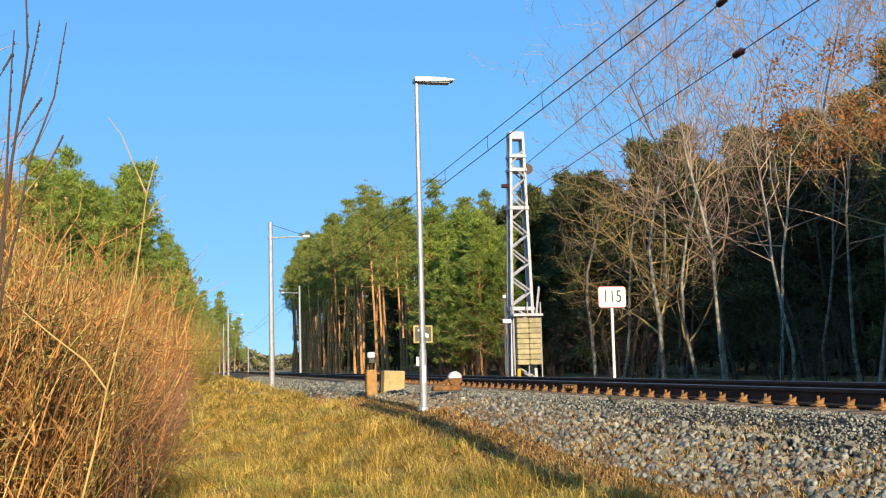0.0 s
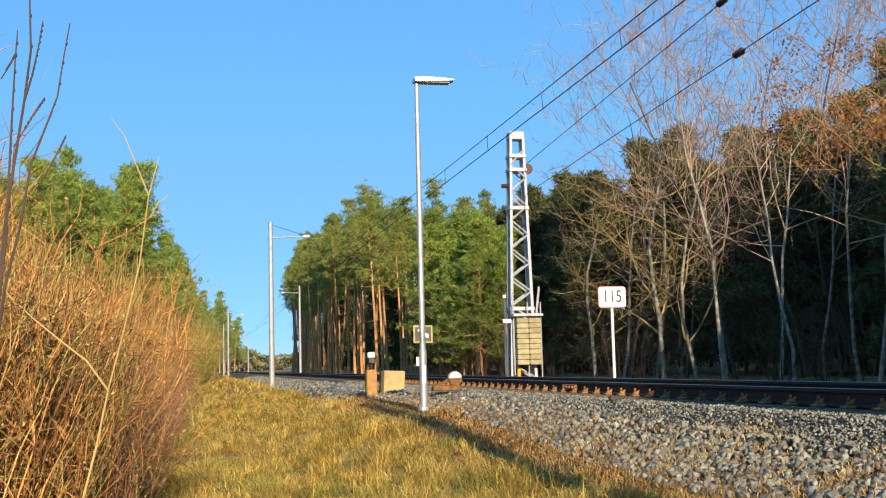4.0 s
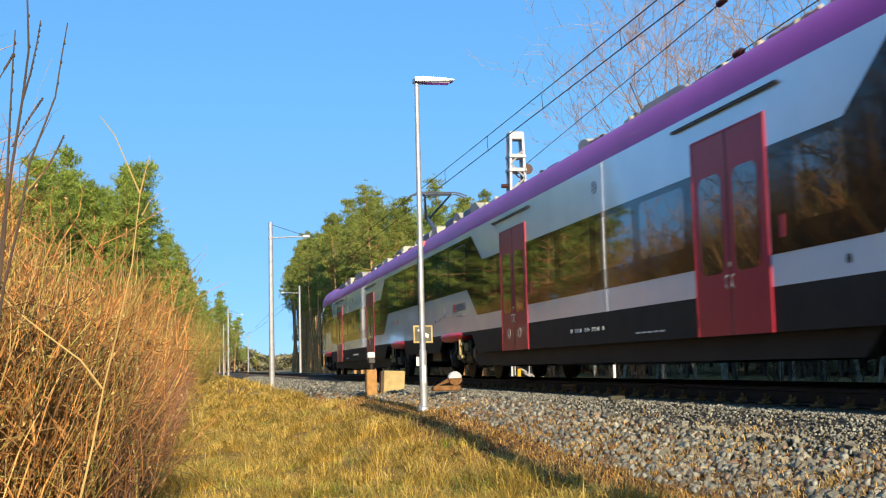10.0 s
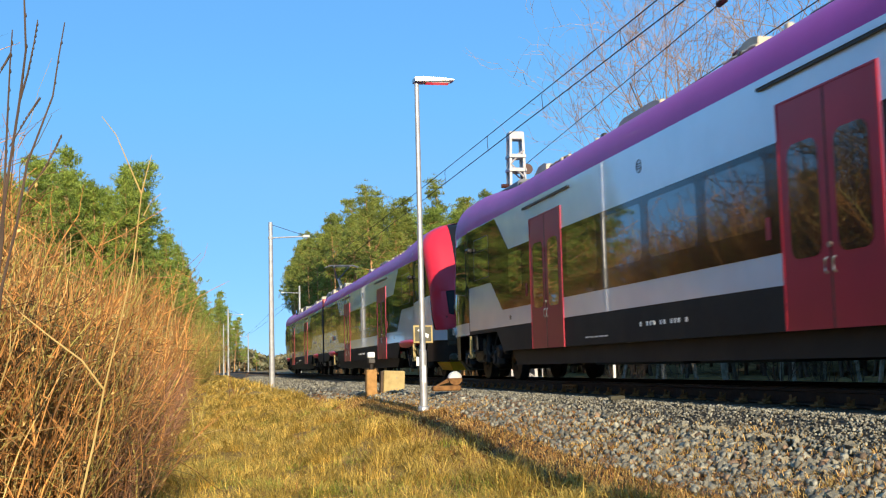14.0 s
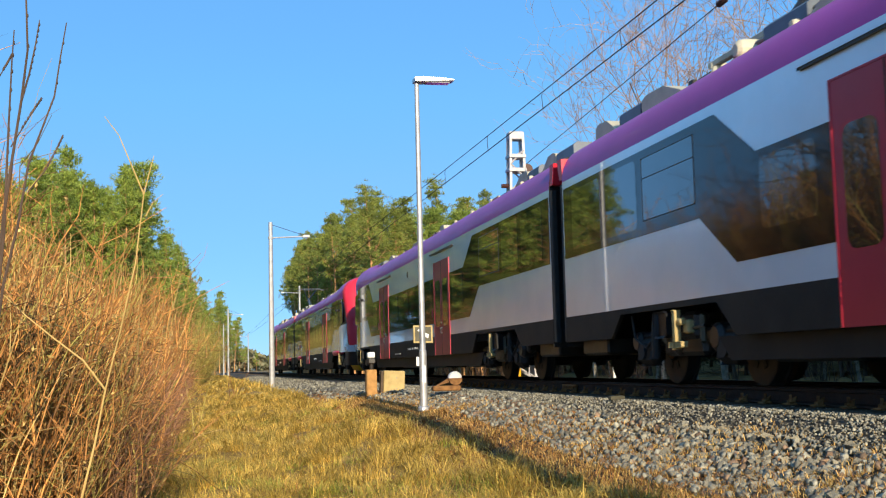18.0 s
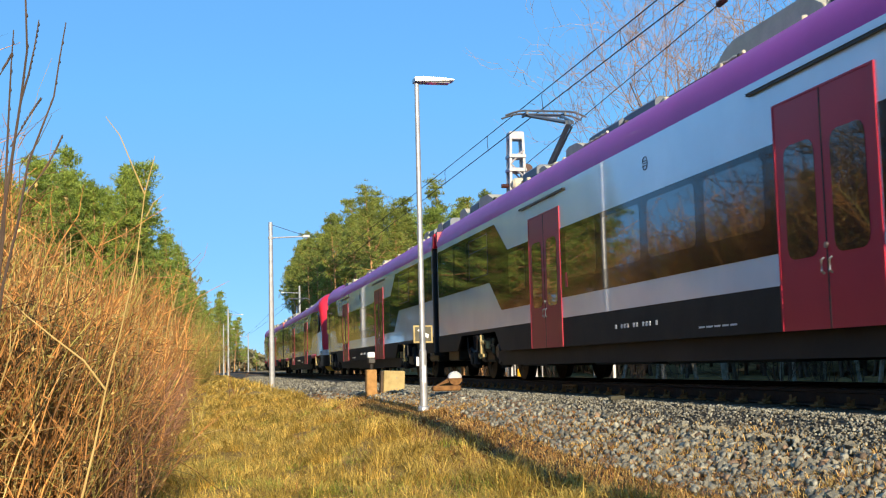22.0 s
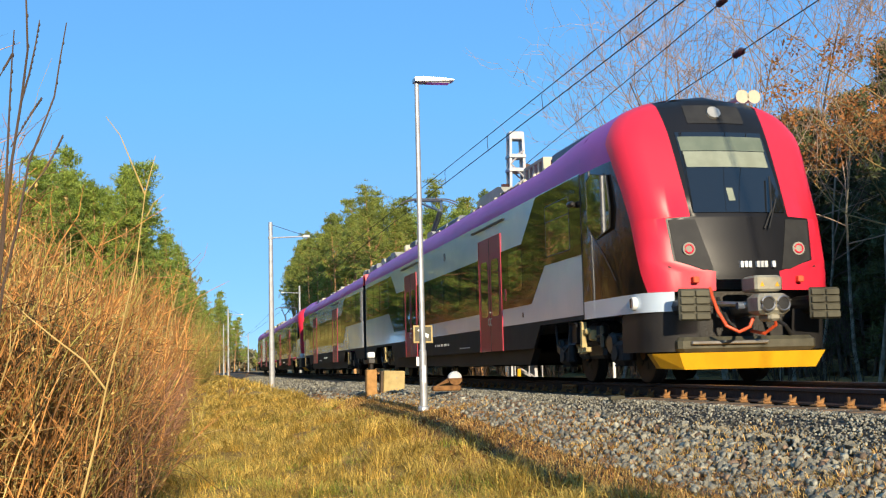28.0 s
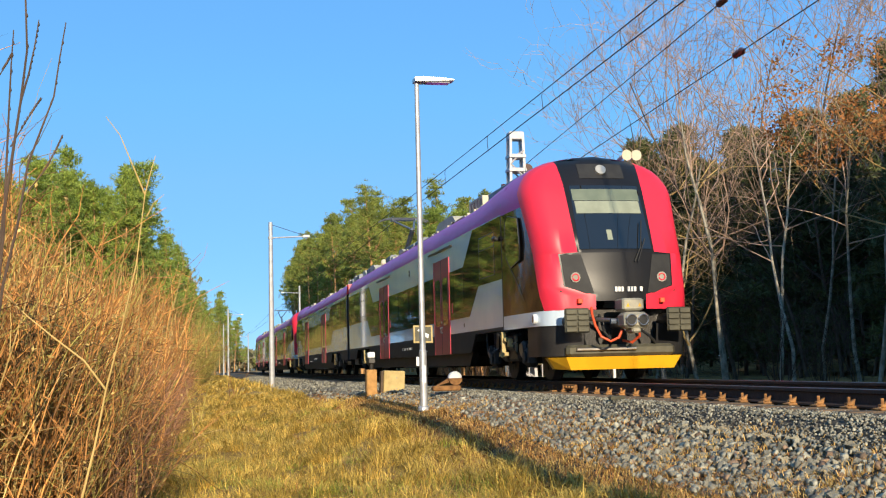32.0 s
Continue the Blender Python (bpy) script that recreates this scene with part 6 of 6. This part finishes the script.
for i in range(190):
    y = 9.0 + 80 * vg.random() ** 1.7
    edge = -7.75 + 0.15 * math.sin(y * 0.7)
    x = edge - (0.10 * y + 0.9) * vg.random() ** 1.2
    s = vg.uniform(0.75, 1.1) * np.interp(edge - x, [0, 0.5, 2], [0.75, 0.95, 1.12])
    if edge - x < 0.035 * y or i % 7 == 0:
        stand_tree("willow_scrub", FINE[i % 3], "fine russet leafless scrub at the foot of the slope", place(x, y, vg, s), "trackside scrub", "shrub")
    else:
        stand_tree("willow_scrub", SCRUB[i % 4], "dense leafless scrub of reddish and straw-coloured shoots", place(x, y, vg, s), "trackside scrub", "shrub")

# taller brown shrubs before the pines
for i in range(28):
    y = 30 + 32 * (i + vg.random()) / 28
    x = -8.9 - 2.2 * vg.random()
    stand_tree("willow_scrub", SCRUB[i % 4], "tall leafless brown scrub before the pines", place(x, y, vg, vg.uniform(1.4, 1.85)), "trackside scrub", "shrub")
for i in range(54):
    y = 19 + 32 * (i + vg.random()) / 54
    x = -13.6 - 0.05 * (y - 19) - 3.5 * vg.random()
    stand_tree("willow_thicket", SCRUB[i % 4], "tall dense leafless thicket mirrored by the train", place(x, y, vg, vg.uniform(2.3, 3.1)), "thickets mirrored in the windows", "shrub")

# the nearest clumps beside the viewpoint
for i, (x, y, sc) in enumerate(((-9.3, 7.4, 1.0), (-8.75, 8.3, 0.95), (-9.2, 9.4, 1.05), (-8.5, 10.2, 0.9), (-9.9, 8.6, 1.2), (-9.0, 11.4, 1.0), (-8.6, 12.6, 0.92), (-9.5, 12.8, 1.15))):
    stand_tree("willow_scrub", SCRUB[i % 4], "dense leafless scrub of reddish and straw-coloured shoots", place(x, y, vg, sc), "trackside scrub", "shrub")


def sapling(segs, label, r=0.011, mat=None, buds=0):
    t = thing("sapling", label, "sapling")
    stem = None
    for k, (pts, rr) in enumerate(segs):
        o = part("stem" if k == 0 else "twig", Bag().tube(pts, np.linspace(rr, rr * 0.35, len(pts)), 6), mat or M_PALETWIG, t)
        stem = stem or o
        if buds:
            b = Bag()
            p = np.array(pts, float)
            for j in range(buds):
                f = (0.3 + 0.68 * j / buds) * (len(p) - 1)
                i = min(int(f), len(p) - 2)
                q = p[i] + (p[i + 1] - p[i]) * (f - i)
                b.tube([q, q + np.array((0.004, 0, 0.012)), q + np.array((0.006, 0, 0.026))], [0.003, 0.007, 0.002], 5)
            part("buds", b, M_DARKTWIG, o)
    return t


shoot = sapling([([(-7.62, 7.0, -1.1), (-7.59, 7.0, -0.61), (-7.51, 7.0, -0.37), (-7.44, 7.0, -0.08), (-7.38, 7.0, 0.23), (-7.3, 7.0, 0.55), (-7.21, 7.0, 0.95), (-7.16, 7.0, 1.36)], 0.009),
                ([(-7.16, 7.0, 1.36), (-7.22, 7.0, 1.51), (-7.3, 7.0, 1.71), (-7.38, 7.0, 1.82)], 0.005), ([(-7.16, 7.0, 1.36), (-7.13, 7.0, 1.48), (-7.1, 7.0, 1.59)], 0.005),
                ([(-7.15, 7.0, 1.23), (-7.11, 7.0, 1.31), (-7.05, 7.0, 1.36)], 0.004), ([(-7.38, 7.0, 0.23), (-7.5, 7.0, 0.4), (-7.66, 7.0, 0.53), (-7.81, 7.0, 0.66), (-7.94, 7.0, 0.79)], 0.007)],
        "single straw-coloured leafless shoot leaning over the slope")
willow = sapling([([(-7.95, 6.5, -1.1), (-7.93, 6.5, 0.1), (-7.91, 6.5, 0.76), (-7.87, 6.5, 1.18), (-7.84, 6.5, 1.42), (-7.79, 6.5, 1.79), (-7.76, 6.5, 2.07), (-7.77, 6.5, 2.35), (-7.79, 6.5, 2.54)], 0.012),
                ([(-7.79, 6.5, 1.79), (-7.75, 6.5, 1.94), (-7.72, 6.5, 2.1), (-7.7, 6.5, 2.24)], 0.007), ([(-7.93, 6.5, 0.3), (-7.87, 6.5, 0.8), (-7.8, 6.5, 1.12), (-7.75, 6.5, 1.45), (-7.69, 6.5, 1.62), (-7.62, 6.5, 1.82), (-7.59, 6.5, 2.04), (-7.56, 6.5, 2.23)], 0.009),
                ([(-7.92, 6.5, 0.5), (-7.87, 6.5, 1.06), (-7.86, 6.5, 1.42), (-7.85, 6.5, 1.73), (-7.84, 6.5, 2.0), (-7.83, 6.5, 2.18)], 0.009), ([(-7.75, 6.5, 1.3), (-7.66, 6.5, 1.42), (-7.61, 6.5, 1.52), (-7.57, 6.5, 1.61)], 0.004),
                ([(-7.84, 6.5, 1.54), (-7.75, 6.5, 1.7), (-7.68, 6.5, 1.81)], 0.004), ([(-7.91, 6.5, 1.91), (-7.87, 6.5, 1.98), (-7.84, 6.5, 2.04)], 0.004)],
        "tall dark willow shoots with swelling buds", mat=M_DARKTWIG, buds=9)

# ---- grass and litter ----
def blades(name, n, x0, x1, y0, y1, hmin, hmax, wid, material, g, power, label, mask=None, zf=ground_z, per=16, tuft=0.05):
    m = n // per
    cx, cy = g.uniform(x0, x1, m), y0 + (y1 - y0) * g.random(m) ** power
    size = g.uniform(0.5, 1.3, m) * (0.6 + 0.7 * (wob(cx, cy, 1.4, 3.0) * 0.5 + 0.5))
    lean = g.uniform(0, 2 * math.pi, m)
    c = g.integers(0, m, n)
    x, y = cx[c] + g.normal(size=n) * tuft, cy[c] + g.normal(size=n) * tuft
    if mask is not None:
        k = mask(x, y, g)
        x, y, c = x[k], y[k], c[k]
    n = len(x)
    z = zf(x, y) - 0.01
    h = g.uniform(hmin, hmax, n) * size[c]
    a = np.where(g.random(n) < 0.5, lean[c] + g.normal(size=n) * 0.5, g.uniform(0, 2 * math.pi, n))
    ln = g.uniform(0.5, 2.2, n) * h
    side = np.stack([-np.sin(a), np.cos(a), np.zeros(n)], 1) * (wid * (0.6 + y / 30.0))[:, None]
    p0 = np.stack([x, y, z], 1)
    mid = p0 + np.stack([np.cos(a) * ln * 0.35, np.sin(a) * ln * 0.35, h * 0.65], 1)
    tip = p0 + np.stack([np.cos(a) * ln, np.sin(a) * ln, h * 0.85], 1)
    v = np.stack([p0 - side, p0 + side, mid + side * 0.8, mid - side * 0.8, tip], 1).reshape(-1, 3)
    q = np.arange(n)[:, None] * 5
    f = np.concatenate([q + np.array([[0, 1, 2]]), q + np.array([[0, 2, 3]]), q + np.array([[3, 2, 4]])])
    ob = new(name, raw_mesh(name, v, f, material))
    return tagged(ob, label, "grass", kind="stuff")


def off_ballast(x, y, g):
    edge = -3.35 - 0.40 * smooth01(9, 19, y) - 0.4 * smooth01(30, 50, y) + 0.22 * wob(x * 0 + 1.0, y, 1.4)
    return x < edge + g.normal(size=len(x)) * 0.18


def slope_z(x, y):
    return np.maximum(ground_z(x, y), np.where(x > -3.9, ballast_z(x, y), -9.0))


gg = np.random.default_rng(5)
blades("dry_grass", 110000, -8.2, -2.6, 4.5, 40, 0.05, 0.20, 0.0034, M_GRASS, gg, 1.9, "tufts of dry yellow grass on the slope", off_ballast, slope_z)
blades("grass_tussocks", 60000, -7.8, -3.2, 5.0, 42, 0.08, 0.30, 0.0036, M_GRASS, gg, 1.7, "matted tussocks of long dry grass", off_ballast, slope_z, 70, 0.10)
blades("far_dry_grass", 22000, -8.2, -3.4, 36, 150, 0.10, 0.32, 0.006, M_GRASS, gg, 1.2, "dry yellow grass along the line", off_ballast)
blades("wood_edge_grass", 9000, 2.9, 7.0, 12, 70, 0.06, 0.22, 0.006, M_GRASS, gg, 1.3, "sparse grass at the foot of the wood")
k = 20000
def brown_band(x, y, g):
    c = -3.15 - 0.45 * smooth01(9, 19, y) + 0.25 * wob(x * 0 + 2.0, y, 1.1)
    return np.abs(x - c) < 0.62 * np.abs(g.normal(size=len(x)))


blades("brown_dead_grass", 60000, -4.4, -2.3, 4.5, 36, 0.03, 0.13, 0.0034, M_BROWNGRASS, gg, 1.8, "matted brown dead grass along the foot of the ballast", brown_band, slope_z)
blades("shaded_dead_grass", 26000, -7.6, -3.4, 4.5, 34, 0.03, 0.14, 0.0038, M_BROWNGRASS, gg, 1.8, "brown flattened patches in the dry turf", lambda x, y, g: off_ballast(x, y, g) & (wob(x, y, 2.3, 1.0) > 0.22), slope_z, 40, 0.10)
blades("green_grass", 42000, -7.4, -3.6, 4.5, 34, 0.04, 0.16, 0.0036, M_GREENGRASS, gg, 1.8, "patches of fresh yellow-green grass in the dry turf", lambda x, y, g: off_ballast(x, y, g) & (wob(x, y, 0.9, 4.0) > 0.1), slope_z, 40, 0.12)


def straw_zone(x, y, g):
    c = -2.45 - 0.50 * smooth01(9, 19, y) + 0.2 * wob(x * 0 + 5.0, y, 1.7)
    return (x < c + 0.75 * g.random(len(x)) ** 2.2) & (x > c - 0.9)


blades("straw_litter", 90000, -4.2, -1.7, 4.3, 30, 0.008, 0.08, 0.0042, M_STRAW, gg, 1.9, "flattened golden straw lying over the foot of the ballast", straw_zone, lambda x, y: slope_z(x, y) + 0.03, 12, 0.09)
lx, ly = gg.uniform(-6.0, -2.0, k), 5 + 34 * gg.random(k) ** 1.8
keep = gg.random(k) < np.where(lx > -2.3, 0.3, np.where(lx > -4.0, 0.95, 0.12))
lx, ly = lx[keep], ly[keep]
lz = np.maximum(ground_z(lx, ly), np.where(lx > -3.7, ballast_z(lx, ly), -9)) + 0.025
tagged(new("leaf_litter", raw_mesh("leaf_litter", *leaf_arrays(np.stack([lx, ly, lz], 1), 0.03, gg), M_LITTER)), "scattered brown dry leaves on grass and stones", "leaf litter", kind="stuff")


def far_wood():
    """Low hazy line of trees at the end of the view."""
    g = np.random.default_rng(9)
    n = 30000
    x = g.uniform(-90, 170, n)
    y = 520 + 60 * g.random(n)
    top = 7.5 + 2.5 * wob(x, y * 0, 0.09) + 1.2 * wob(x, y * 0, 0.4)
    z = top * g.random(n) ** 0.7
    v, f = leaf_arrays(np.stack([x, y, z], 1), 1.3, g)
    return tagged(new("far_wood", raw_mesh("far_wood", v, f, M_FARWOOD)), "low hazy line of distant wood", "wood", kind="stuff")


far_wood()


# ---- movement ----
def motions():
    ts = np.array([r[0] for r in RUN])
    ss = np.array([r[1] for r in RUN])
    for car, off, wheels in CARS:
        walk(car, [(t, pose(0, s + off, 0)) for t, s in RUN])
    # the nearest shoots lean in the draught: seconds, and degrees of each
    SWAY = ((0, 0.0, 0.0), (1, 0.0, 0.0), (2, 0.7, 0.75), (3, 0.3, 0.35), (6, 0.4, 0.25), (7, 1.0, 0.0), (8, 0.85, 0.1), (9, 0.6, -0.35), (10, 0.1, -0.85), (11, 0.0, -0.75), (12, -0.2, -0.75), (13, -0.1, -0.7), (17, -0.5, -0.6),
            (18, 0.0, -0.35), (20, -0.1, -0.3), (24, 0.0, -0.2), (28, 0.0, -0.2), (32, -0.05, -0.2))
    for k, (ob, foot) in enumerate(((willow, Vector((-7.95, 6.5, -1.1))), (shoot, Vector((-7.62, 7.0, -1.1))))):
        walk(ob, [(r[0], Matrix.Translation(foot) @ Matrix.Rotation(radians(r[1 + k]), 4, "Y") @ Matrix.Translation(-foot)) for r in SWAY])
    # wheels turn with the way travelled
    fine = np.linspace(0, 32, 961)
    way = np.interp(fine, ts, ss)
    rows, last = [], -1e9
    for t, s in zip(fine, way):
        if s - last > 0.42 or t in (0.0, 32.0):
            rows.append((float(t), float(s)))
            last = s
    for car, off, wheels in CARS:
        for w in wheels:
            q = w.location.copy()
            walk(w, [(t, Matrix.Translation(q) @ Matrix.Rotation(-s / 0.425, 4, "X")) for t, s in rows])


motions()
